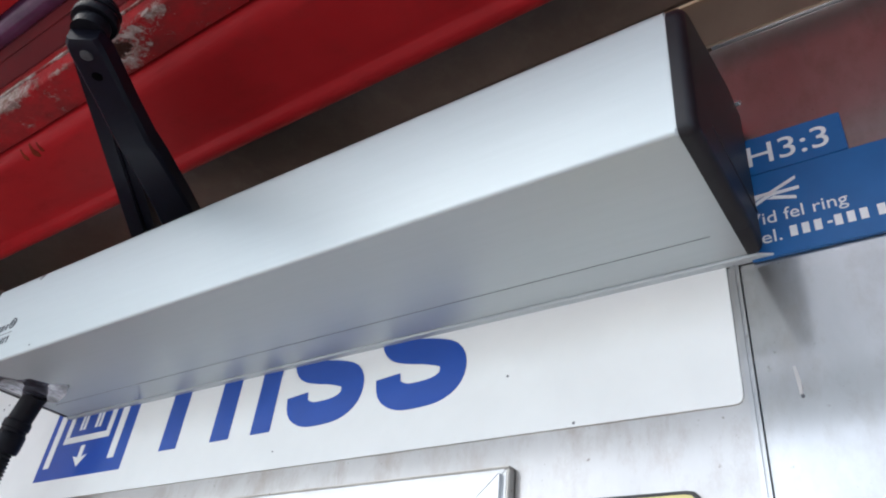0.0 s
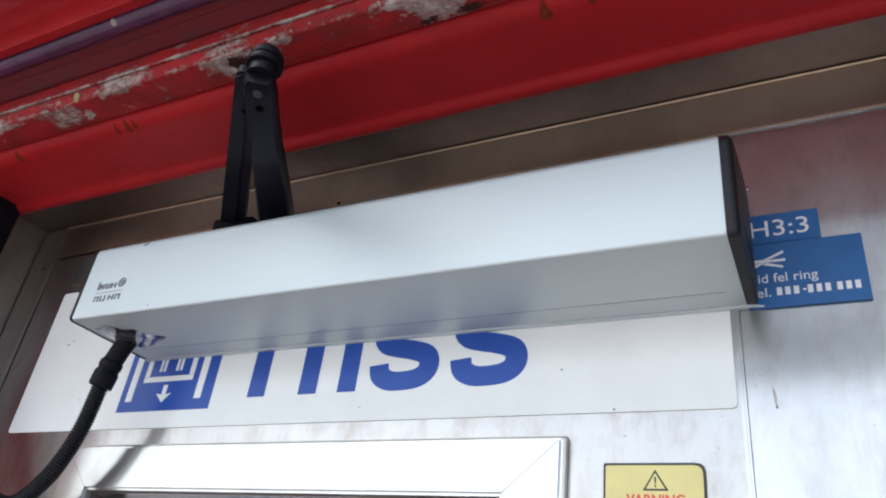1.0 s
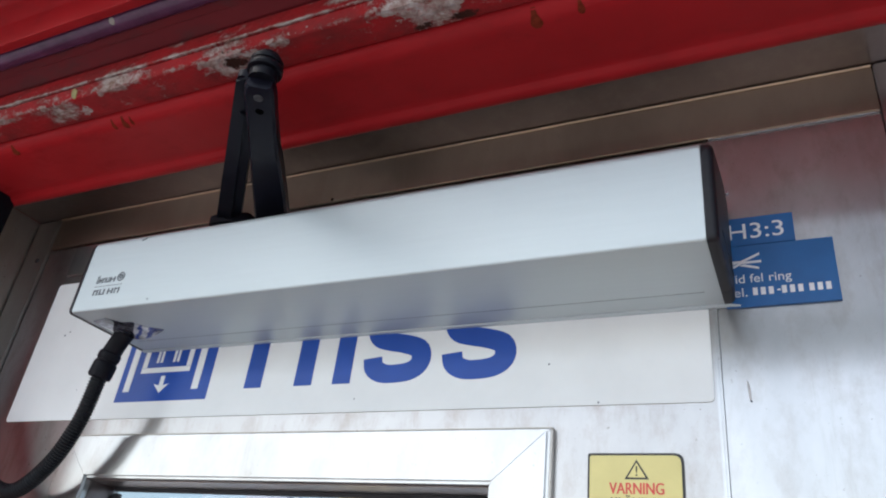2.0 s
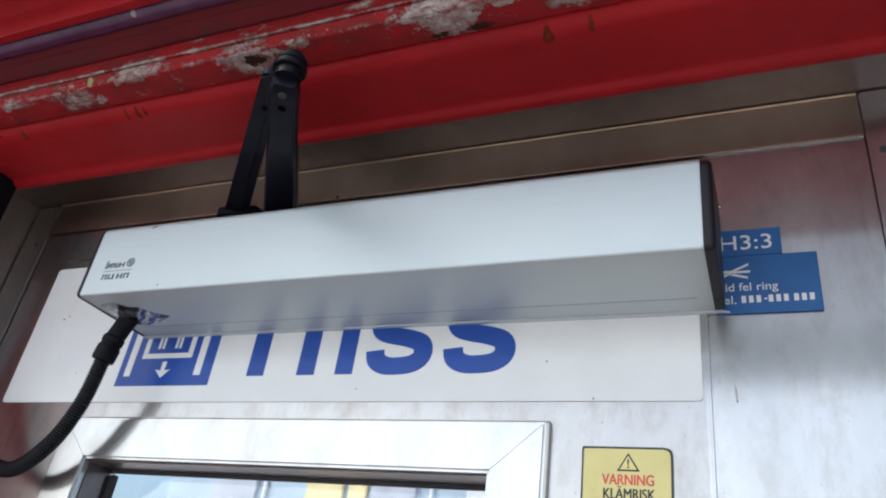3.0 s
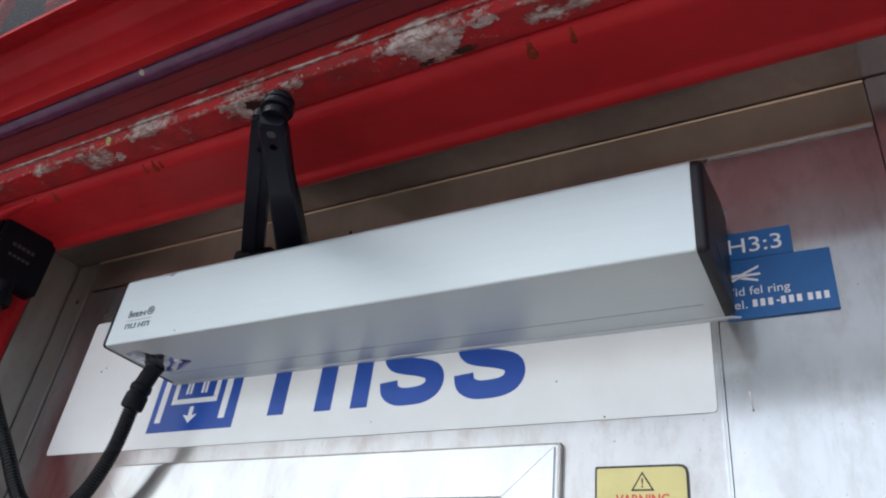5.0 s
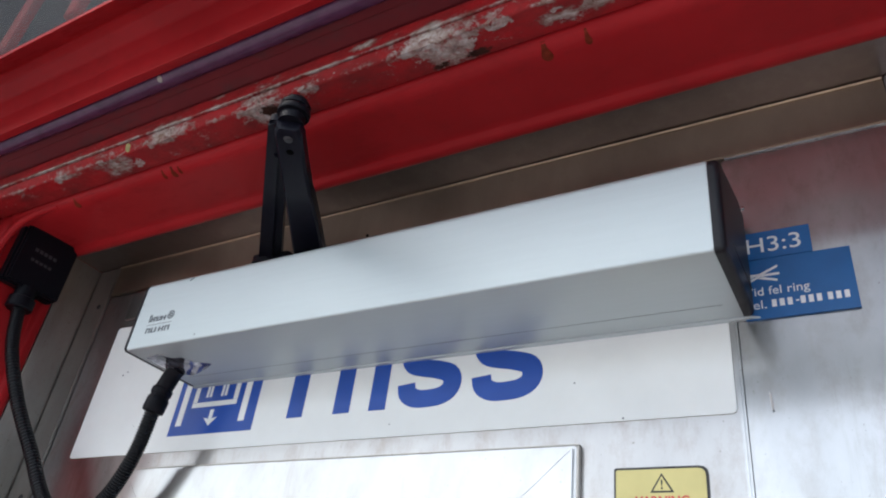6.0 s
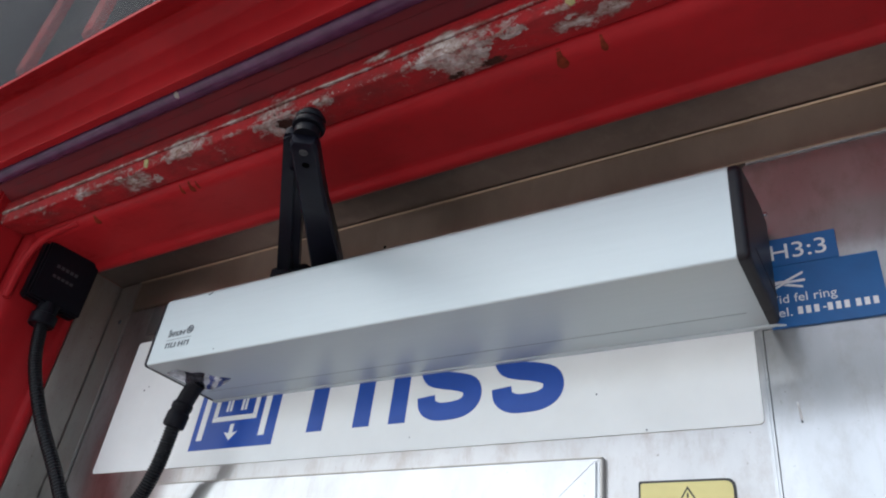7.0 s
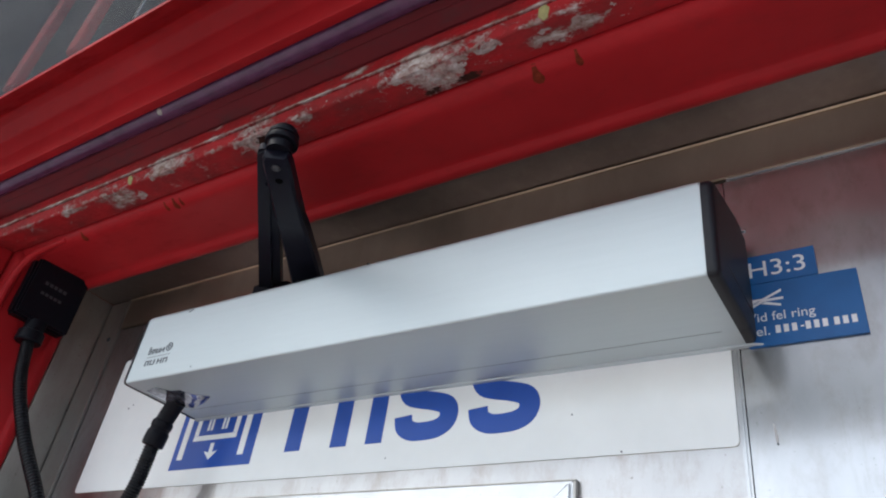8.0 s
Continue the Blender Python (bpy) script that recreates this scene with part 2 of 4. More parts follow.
def crinkled_film():
    """Clear protective film, crumpled; mirrored surroundings are put into its colour as patches."""
    n = Nodes("crumpled_film_reflections", (0.50, 0.50, 0.55), 0.06, 0.7)
    # dark and pale patches stand for reflections, set in the base colour
    n.color(n.ramp(n.noise(45, 4, 0.7, (1, 1, 1), (4, 0, 0)), [(0.40, (0.04, 0.04, 0.05)), (0.50, (0.20, 0.20, 0.25)), (0.66, (0.62, 0.62, 0.66))]))
    n.bump(n.noise(40, 2, 0.5, (1, 1, 1), (1, 2, 0)), 0.5, 0.003)
    return n.mat


FILM = crinkled_film()
SPOT = plain("dried_yellow_splash", (0.30, 0.27, 0.10), 0.6, 0.0, 0.2, 200, 0.2)
RUST = plain("brown_rust_run", (0.16, 0.026, 0.012), 0.8, 0.0, 0.4, 120, 0.1, Specular_IOR_Level=0.05)
PAVING = plain("pale_concrete_paving", (0.475, 0.445, 0.43), 0.8, 0.0, 0.15, 30, 0.4)
CONCRETE = plain("weathered_concrete", (0.30, 0.29, 0.28), 0.8, 0.0, 0.2, 12, 0.3)
# pale tan that draws the highlight on the strip's rounded top edge
EDGE_HIGHLIGHT = plain("tan_edge_highlight", (0.64, 0.53, 0.40), 0.42, 1.0, 0.1, 60, 0.0)
VOID = plain("black_hole", (0.002, 0.002, 0.002), 0.9, 0.0, 0.1, 60, 0.0, Specular_IOR_Level=0.0)
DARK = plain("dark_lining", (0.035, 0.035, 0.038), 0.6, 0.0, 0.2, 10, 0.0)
PALE_PANEL = plain("pale_blue_panel", (0.42, 0.52, 0.62), 0.5, 0.0, 0.1, 3, 0.0)
WARM = plain("cream_panel", (0.80, 0.68, 0.36), 0.5, 0.0, 0.1, 4, 0.0)
LILAC = plain("pale_lilac_panel", (0.47, 0.49, 0.57), 0.5, 0.0, 0.1, 3, 0.0)
BARK = plain("brown_bark", (0.11, 0.08, 0.06), 0.9, 0.0, 0.3, 30, 0.4)
LEAF = plain("dark_green_leaf", (0.05, 0.085, 0.045), 0.6, 0.0, 0.3, 8, 0.0)
ROOFING = plain("grey_roof_sheet", (0.44, 0.44, 0.45), 0.6, 0.0, 0.1, 3, 0.0)
PALE_WALL = plain("pale_render", (0.75, 0.72, 0.68), 0.85, 0.0, 0.15, 2, 0.2)
GREY_WALL = plain("dark_grey_render", (0.085, 0.087, 0.09), 0.85, 0.0, 0.2, 2, 0.2)
GLASS = Nodes("window_glass", (0.9, 0.93, 0.93), 0.02, 0.0, Transmission_Weight=1.0, IOR=1.45).mat


def dusty_glass():
    """Clear glass under a thin film of grey dust."""
    n = Nodes("dusty_glass", (0.85, 0.88, 0.88), 0.03, 0.0, Transmission_Weight=1.0, IOR=1.45)
    film = n.node("ShaderNodeBsdfDiffuse")
    film.inputs[0].default_value = (0.22, 0.21, 0.20, 1)
    mixer = n.node("ShaderNodeMixShader")
    n.link(n.ramp(n.noise(5, 5, 0.6), [(0.3, 0.05), (0.7, 0.12)]), mixer.inputs[0])
    n.link(n.bsdf.outputs[0], mixer.inputs[1])
    n.link(film.outputs[0], mixer.inputs[2])
    n.link(mixer.outputs[0], n.tree.nodes["Material Output"].inputs[0])
    return n.mat


DUSTY = dusty_glass()


# ---- mesh helpers ----
def mesh_of(bm, name, material, smooth=True):
    bmesh.ops.recalc_face_normals(bm, faces=bm.faces)
    me = bpy.data.meshes.new(name)
    bm.to_mesh(me)
    bm.free()
    me.materials.append(material)
    if smooth:
        me.shade_smooth()
        me.set_sharp_from_angle(angle=radians(35))
    return me


def part(name, bm, material, parent=None, label="", smooth=True):
    ob = new(name, mesh_of(bm, name, material, smooth))
    if parent is not None:
        ob.parent = parent
    return tagged(ob, label)


def thing(name, label, category, at=(0, 0, 0), group="", kind=""):
    ob = new(name)
    ob.location = at
    ob.empty_display_size = 0.02
    return tagged(ob, label, category, group, kind)


def rounded(points, radius, steps=4):
    """A closed outline with its corners rounded; radius is one number or one for each corner."""
    out, n = [], len(points)
    for i, p in enumerate(points):
        r = radius[i] if isinstance(radius, (list, tuple)) else radius
        p = Vector(p)
        a, b = (Vector(points[i - 1]) - p), (Vector(points[(i + 1) % n]) - p)
        if r <= 0:
            out.append(tuple(p))
            continue
        turn = a.angle(b)
        cut = min(r / math.tan(turn / 2), a.length * 0.49, b.length * 0.49)
        s, e = p + a.normalized() * cut, p + b.normalized() * cut
        for k in range(steps + 1):
            t = k / steps
            out.append(tuple(s * (1 - t) ** 2 + p * 2 * t * (1 - t) + e * t ** 2))
    return out


def prism(outline, lo, hi, axis="x", edge=0.0, bm=None, steps=2):
    """An outline carried along an axis: x takes (y, z), y takes (x, z), z takes (x, y)."""
    bm = bm or bmesh.new()

    def place(u, v, w):
        return {"x": (w, u, v), "y": (u, w, v), "z": (u, v, w)}[axis]
    a = [bm.verts.new(place(u, v, lo)) for u, v in outline]
    b = [bm.verts.new(place(u, v, hi)) for u, v in outline]
    ends = [bm.faces.new(a), bm.faces.new(b)]
    for i in range(len(a)):
        j = (i + 1) % len(a)
        bm.faces.new((a[i], a[j], b[j], b[i]))
    if edge:
        rim = {e for f in ends for e in f.edges}
        bmesh.ops.bevel(bm, geom=list(rim), offset=edge, segments=steps, affect='EDGES')
    return bm


def box(x0, x1, y0, y1, z0, z1, edge=0.0, bm=None, segments=2):
    bm = bm or bmesh.new()
    made = bmesh.ops.create_cube(bm, size=1)["verts"]
    for v in made:
        v.co = Vector((x0 + (v.co.x + 0.5) * (x1 - x0), y0 + (v.co.y + 0.5) * (y1 - y0), z0 + (v.co.z + 0.5) * (z1 - z0)))
    if edge:
        edges = {e for v in made for e in v.link_edges}
        bmesh.ops.bevel(bm, geom=list(edges), offset=edge, segments=segments, affect='EDGES')
    return bm


def rect(x0, x1, z0, z1):
    return [(x0, z0), (x1, z0), (x1, z1), (x0, z1)]


def lathe(profile, centre, axis=(0, 0, 1), sides=28, bm=None):
    """Rings of (radius, height) turned about an axis through centre."""
    bm = bm or bmesh.new()
    q = Vector((0, 0, 1)).rotation_difference(Vector(axis))
    rings = []
    for r, h in profile:
        rings.append([bm.verts.new(Vector(centre) + q @ Vector((r * math.cos(2 * math.pi * k / sides), r * math.sin(2 * math.pi * k / sides), h))) for k in range(sides)])
    for a, b in zip(rings, rings[1:]):
        for k in range(sides):
            j = (k + 1) % sides
            bm.faces.new((a[k], a[j], b[j], b[k]))
    bm.faces.new(rings[0])
    bm.faces.new(rings[-1])
    return bm


def spline(points, count):
    """Catmull-Rom through the points."""
    pts = [Vector(p) for p in points]
    pts = [pts[0] * 2 - pts[1]] + pts + [pts[-1] * 2 - pts[-2]]
    out, spans = [], len(pts) - 3
    for k in range(count):
        f = k / (count - 1) * spans
        i = min(int(f), spans - 1)
        t = f - i
        a, b, c, d = pts[i:i + 4]
        out.append(0.5 * ((2 * b) + (c - a) * t + (2 * a - 5 * b + 4 * c - d) * t ** 2 + (3 * b - a - 3 * c + d) * t ** 3))
    return out


def tube(path, radius, sides=16, bm=None):
    """A round tube; radius is a number or a function of the ring's index."""
    bm = bm or bmesh.new()
    rings, up = [], Vector((0, 1, 0))
    for i, p in enumerate(path):
        d = (path[min(i + 1, len(path) - 1)] - path[max(i - 1, 0)]).normalized()
        side = d.cross(up).normalized()
        up2 = side.cross(d)
        r = radius(i) if callable(radius) else radius
        rings.append([bm.verts.new(p + (side * math.cos(2 * math.pi * k / sides) + up2 * math.sin(2 * math.pi * k / sides)) * r) for k in range(sides)])
    for a, b in zip(rings, rings[1:]):
        for k in range(sides):
            j = (k + 1) % sides
            bm.faces.new((a[k], a[j], b[j], b[k]))
    bm.faces.new(rings[0])
    bm.faces.new(rings[-1])
    return bm


def lettering(name, text, x0, x1, z0, z1, y, material, parent, bold=0.0, thick=0.0006, turned=None):
    """Words in the built-in font, fitted to a box on a face that looks along -y (or on the pose given)."""
    cu = bpy.data.curves.new(name, 'FONT')
    cu.body, cu.size, cu.offset, cu.resolution_u = text, 1.0, bold, 6
    ob = bpy.data.objects.new(name, cu)
    scene.collection.objects.link(ob)
    deps = bpy.context.evaluated_depsgraph_get()
    me = bpy.data.meshes.new_from_object(ob.evaluated_get(deps))
    bpy.data.objects.remove(ob)
    co = np.array([v.co[:] for v in me.vertices])
    lo, hi = co.min(0), co.max(0)
    for v in me.vertices:
        v.co = Vector((x0 + (v.co.x - lo[0]) / (hi[0] - lo[0]) * (x1 - x0), y, z0 + (v.co.y - lo[1]) / (hi[1] - lo[1]) * (z1 - z0)))
    bm = bmesh.new()
    bm.from_mesh(me)
    bpy.data.meshes.remove(me)
    ext = bmesh.ops.extrude_face_region(bm, geom=bm.faces[:])
    for e in ext["geom"]:
        if isinstance(e, bmesh.types.BMVert):
            e.co.y -= thick
    return part(name, bm, material, parent, smooth=False)


def setting(name, bm, material, label, category, smooth=True):
    return tagged(part(name, bm, material, None, label, smooth), label, category, kind="structure")


# ---- the ground and the front of the lift ----
LEFT, RIGHT = -1.10, 0.32          # the opening between the red posts
HEAD = 2.108                       # underside of the steel head

ground = bmesh.new()
bmesh.ops.create_grid(ground, x_segments=8, y_segments=8, size=400)
setting("ground", ground, PAVING, "pale concrete paving in front of the lift", "ground", False)

setting("wall_side_panel", box(-0.0093, 0.157, 0.0, 0.05, 0.0, 2.0478, 0.001), STEEL, "brushed stainless steel panel beside the lift door", "wall panel")
setting("wall_side_post", box(0.1578, 0.318, -0.006, 0.05, 0.0, HEAD - 0.0005, 0.0015), STEEL, "brushed stainless steel post with a screw, beside the door", "post")
setting("wall_hinge_post", box(-1.102, -1.048, -0.004, 0.05, 0.0, HEAD, 0.002), STEEL_DULL, "dull stainless steel post on the hinge side of the door", "post")
setting("trim_over_door", box(-1.046, 0.157, -0.003, 0.05, 2.0496, HEAD - 0.0006, 0.0012), STEEL_REFLECTED_TAN, "stainless steel strip above the door, reflected brown in its colour", "door head")
# bead added along the strip; its bright colour is the edge's highlight
setting("trim_edge_highlight", box(-1.046, 0.157, -0.0062, -0.0031, HEAD - 0.0034, HEAD - 0.0006, 0.0012, None, 3), EDGE_HIGHLIGHT, "thin tan bead added for the highlight along the door strip", "trim")
setting("trim_door_gap", box(-0.006, 0.157, -0.0022, 0.02, 2.0484, 2.0490, 0.0002), CHROME, "thin bright line of steel above the door", "trim")
setting("ceiling_steel_head", box(-1.102, 0.32, -0.064, 0.05, HEAD, HEAD + 0.05, 0.0), STEEL_SHADED, "dull stainless steel soffit above the door, browned for shade", "soffit")
setting("wall_hinge_reveal", box(-1.16, -1.103, -0.064, 0.05, 0.0, HEAD, 0.0), STEEL_DULL, "dull stainless steel reveal beside the red post", "reveal")

for x, z in ((0.171, 2.026), (0.171, 1.62), (-1.066, 2.03), (-1.066, 1.70)):
    screw = lathe([(0.0042, 0), (0.0042, 0.001), (0.003, 0.002), (0.0012, 0.0016)], (x, -0.006 if x > 0 else -0.004, z), (0, -1, 0), 14)
    tagged(part("screw", screw, DARK), "small dark screw head in the steel post", "screw", "screws of the posts")

# the red frame: a folded head with two rounded rims, and the posts that carry it
RIMS = [(-0.066, 2.190), (-0.066, 2.1060), (-0.0672, 2.1005), (-0.0705, 2.0975), (-0.0755, 2.0962), (-0.0805, 2.0970), (-0.0845, 2.0995), (-0.0868, 2.1030), (-0.0900, 2.1045), (-0.1000, 2.1040),
        (-0.1500, 2.1015), (-0.1680, 2.1000), (-0.1760, 2.1000), (-0.1825, 2.1018), (-0.1875, 2.1055), (-0.1905, 2.1105), (-0.192, 2.118), (-0.192, 2.190)]
setting("ceiling_red_head", prism(RIMS, LEFT + 0.002, RIGHT), RED, "glossy dark red painted steel head with rounded rims", "door frame")
side = [(LEFT - (z - 2.1005) if z < 2.189 else LEFT - 0.09, y) for y, z in RIMS]
setting("wall_red_post_hinge_side", prism(side, 0.0, 2.19, "z"), RED, "glossy red painted steel post beside the door", "door frame")
side = [(RIGHT + (z - 2.1005) if z < 2.189 else RIGHT + 0.09, y) for y, z in RIMS]
setting("wall_red_post_lock_side", prism(side, 0.0, 2.19, "z"), RED, "glossy red painted steel post beside the steel panel", "door frame")
# curved fillet where the head's front rim turns down into the post
fillet = tube(spline([(LEFT + 0.002, -0.186, 1.99), (LEFT + 0.006, -0.186, 2.055), (LEFT + 0.020, -0.185, 2.086), (LEFT + 0.052, -0.184, 2.101), (LEFT + 0.12, -0.183, 2.107)], 24), 0.006, 10)
setting("trim_red_corner", fillet, RED, "rounded red corner of the door frame", "door frame")

# the worn bar, the narrow strip, the recess and the folded front beam
FAR_L, FAR_R = -1.75, 0.75
BAR = rounded([(-0.1935, 2.1090), (-0.2355, 2.1050), (-0.2410, 2.1197), (-0.2300, 2.1204), (-0.2300, 2.258), (-0.1935, 2.258)], [0.002, 0.004, 0.0015, 0, 0, 0], 3)
setting("beam_worn_bar", prism(BAR, LEFT - 0.02, FAR_R), RED_WORN, "red steel bar with flaking paint and whitish corrosion", "beam")
STRIP = rounded([(-0.2305, 2.1222), (-0.2420, 2.1224), (-0.2402, 2.1470), (-0.2305, 2.1480)], [0, 0.0012, 0.003, 0], 3)
setting("beam_narrow_strip", prism(STRIP, LEFT - 0.02, FAR_R), RED_WORN, "narrow red steel strip with white flaking edge", "beam")
RECESS = [(-0.2330, 2.1495), (-0.2403, 2.1505), (-0.2580, 2.1595), (-0.2590, 2.1582), (-0.2695, 2.1630), (-0.2695, 2.1665), (-0.2330, 2.1600)]
# both recess parts take the red that is darkened for shade
setting("beam_recess_face", prism(RECESS, LEFT - 0.02, FAR_R), SHADED_GRIMY, "grimy red steel fold behind the pipe, coloured dark for shade", "beam", False)
setting("beam_recess", box(FAR_L, FAR_R, -0.300, -0.192, 2.2585, 2.268), SHADED_GRIMY, "dark red steel above the pipe, shade put into its colour", "beam")
setting("beam_end_cheek", box(LEFT - 0.09, LEFT - 0.022, -0.256, -0.193, 0.0, 2.196, 0.004), RED, "red steel post at the end of the worn bar", "post")
FRONT = rounded([(-0.295, 2.257), (-0.295, 2.1575), (-0.308, 2.1545), (-0.3165, 2.181), (-0.330, 2.202), (-0.346, 2.2125), (-0.361, 2.2135), (-0.382, 2.189), (-0.400, 2.171), (-0.400, 2.176), (-0.303, 2.30)],
                [0, 0.001, 0.0012, 0.02, 0.02, 0.012, 0.006, 0.006, 0.002, 0, 0], 4)
setting("beam_front", prism(FRONT, FAR_L, FAR_R), RED, "folded red painted steel front beam below the glazing", "beam")
pipe = prism([(-0.2798 + 0.0148 * math.cos(a * math.pi / 20), 2.1700 + 0.0148 * math.sin(a * math.pi / 20)) for a in range(40)], FAR_L, FAR_R)
tagged(part("pipe", pipe, PURPLE), "glossy dark purple painted pipe under the beam", "pipe")

# the storey above: dusty glazing with red mullions behind it, closed round
glazing = thing("window_upper", "dusty grey glazing above the red beam", "window", kind="structure")
for x0, x1 in ((-1.74, -0.5825), (-0.5775, 0.74)):
    pane = part("pane", box(x0, x1, -0.399, -0.393, 2.178, 4.6), DUSTY, glazing)
    pane.visible_shadow = False
for x, w in ((-1.45, 0.018), (-0.878, 0.015), (-0.725, 0.013), (-0.15, 0.018), (0.50, 0.018)):
    part("mullion", box(x - w, x + w, -0.3925, -0.3805, 2.2035, 4.6, 0.002), RED, glazing, "faded red steel mullion behind dusty glass")
# unseen walls and floor plate added; their dark colour keeps the glazing dim
setting("wall_upper_back", box(FAR_L, FAR_R, 0.9, 1.0, 2.301, 4.6), DARK, "unseen dark wall added to close the back of the glazed tower", "wall")
setting("ceiling_upper_floor", box(FAR_L, FAR_R, -0.30, 0.95, 2.269, 2.30), DARK, "unseen dark floor plate added above the lift door", "floor plate")
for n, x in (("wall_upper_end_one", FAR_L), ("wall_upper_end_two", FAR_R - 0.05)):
    setting(n, box(x, x + 0.05, -0.39, 0.9, 2.3185, 4.6), DARK, "unseen dark end wall added to close the glazed tower", "wall")
setting("roof", box(FAR_L - 0.1, FAR_R + 0.1, -0.5, 1.1, 4.6, 4.7), CONCRETE, "flat grey roof of the glazed tower", "roof")
for x0, x1, n in ((FAR_L - 0.1, LEFT - 0.092, "wall_facade_hinge_side"), (RIGHT + 0.092, FAR_R + 0.1, "wall_facade_lock_side")):
    setting(n, box(x0, x1, -0.19, 0.05, 0.0, 2.19), RED, "red painted steel facade beside the door", "wall")

# ---- the lift door ----
door = thing("door_1", "closed brushed stainless steel lift door with a framed window", "door", kind="structure")
WX0, WX1, WZ0, WZ1 = -0.776, -0.227, 0.75, 1.6795     # clear window
FX0, FX1, FZ0, FZ1 = -0.834, -0.168, 0.69, 1.7327     # outer frame
leaf = bmesh.new()
for x0, x1, z0, z1 in ((-1.046, WX0, 0.01, 2.047), (WX1, -0.0115, 0.01, 2.047), (WX0, WX1, WZ1, 2.047), (WX0, WX1, 0.01, WZ0)):
    box(x0, x1, 0.0, 0.05, z0, z1, 0.0, leaf)
part("leaf", leaf, STEEL_DOOR, door, smooth=False)
part("edge_strip", box(-0.0150, -0.0098, -0.0030, 0.0005, 0.01, 2.046, 0.0022, None, 4), STEEL_FRAME, door, "thin bright edge of the door leaf")
FY = -0.010


def frame_bar(a, b, c, d, name="frame_bar"):
    """One mitred bar of the window frame from its four corners (x, z), outer edge first."""
    bm = prism([a, b, c, d], FY, 0.0, "y")
    ends = ({a, b}, {c, d})

    def runs_along(e):
        if any(abs(v.co.y - FY) > 1e-6 for v in e.verts):
            return False
        return any(all(min((Vector((v.co.x, v.co.z)) - Vector(p)).length for p in pair) < 1e-5 for v in e.verts) for pair in ends)
    rim = [e for e in bm.edges if runs_along(e)]
    bmesh.ops.bevel(bm, geom=rim, offset=0.0032, segments=4, affect='EDGES')
    return part(name, bm, STEEL_FRAME, door, "bright mitred stainless steel frame bar")


g = 0.0003
# rim added to draw the dark reflected line along the frame's outer edge
for x0, x1, z0, z1 in ((FX0 - 0.002, FX1 + 0.0025, FZ1 + 0.0003, FZ1 + 0.0022), (FX1 + 0.0003, FX1 + 0.0028, FZ0, FZ1), (FX0 - 0.0023, FX0 - 0.0003, FZ0, FZ1)):
    part("edge_shade_rim", box(x0, x1, -0.0075, -0.0004, z0, z1, 0.0006), STEEL_DULL, door, "dull steel rim added for the dark edge of the window frame")
frame_bar((FX0 + g, FZ1), (FX1 - g, FZ1), (WX1 - g, WZ1), (WX0 + g, WZ1))
frame_bar((FX1, FZ1 - g), (FX1, FZ0 + g), (WX1, WZ0 + g), (WX1, WZ1 - g))
frame_bar((FX0, FZ0 + g), (FX0, FZ1 - g), (WX0, WZ1 - g), (WX0, WZ0 + g))
frame_bar((FX1 - g, FZ0), (FX0 + g, FZ0), (WX0 + g, WZ0), (WX1 - g, WZ0))
for x0, x1, z0, z1 in ((WX0 + 0.0005, WX1 - 0.0005, WZ1 - 0.006, WZ1 - 0.0005), (WX0 + 0.0005, WX0 + 0.012, WZ0, WZ1 - 0.009), (WX1 - 0.010, WX1 - 0.0005, WZ0, WZ1 - 0.009)):
    part("glazing_bead", box(x0, x1, 0.040, 0.0465, z0, z1, 0.001), DARK, door, "dark rubber glazing bead")
# thin sheets added over the reveal; its mirrored dark is in their colour
for x0, x1, z0, z1 in ((WX0 + 0.0004, WX0 + 0.0018, WZ0, WZ1 - 0.002), (WX0 + 0.002, WX1 - 0.002, WZ1 - 0.0018, WZ1 - 0.0004), (WX1 - 0.0018, WX1 - 0.0004, WZ0, WZ1 - 0.002)):
    part("reveal_shade_sheet", box(x0, x1, 0.0006, 0.0395, z0, z1), STEEL_SHADED, door, "thin dark sheet added for the window reveal's mirrored dark")
pane = part("pane", box(WX0, WX1, 0.0466, 0.0495, WZ0, WZ1), GLASS, door)
pane.visible_shadow = False
part("cover_plate", box(-0.975, -0.55, -0.006, -0.0005, 1.990, 2.043, 0.001), STEEL, door, "flat steel cover plate at the top of the door")

# behind the window: stand-in facade and tree for what the pane shows
setting("backdrop_far_facade", box(-6.2, 7, 6.0, 6.2, 0.0, 6.0), PALE_PANEL, "pale blue stand-in facade far behind the lift", "backdrop")
for x0, x1, mat in ((-5.55, -4.98, LILAC), (-4.90, -4.86, PALE), (-4.36, -3.93, WARM), (-3.87, -3.66, WARM), (-3.62, -3.12, LILAC), (-2.98, -2.94, PALE), (-2.60, -2.10, PALE)):
    tagged(part("far_panel", box(x0, x1, 5.95, 5.99, 0.0, 5.5, 0.01), mat), "pale stand-in facade strip far behind the lift window", "facade panel", "far facade strips")


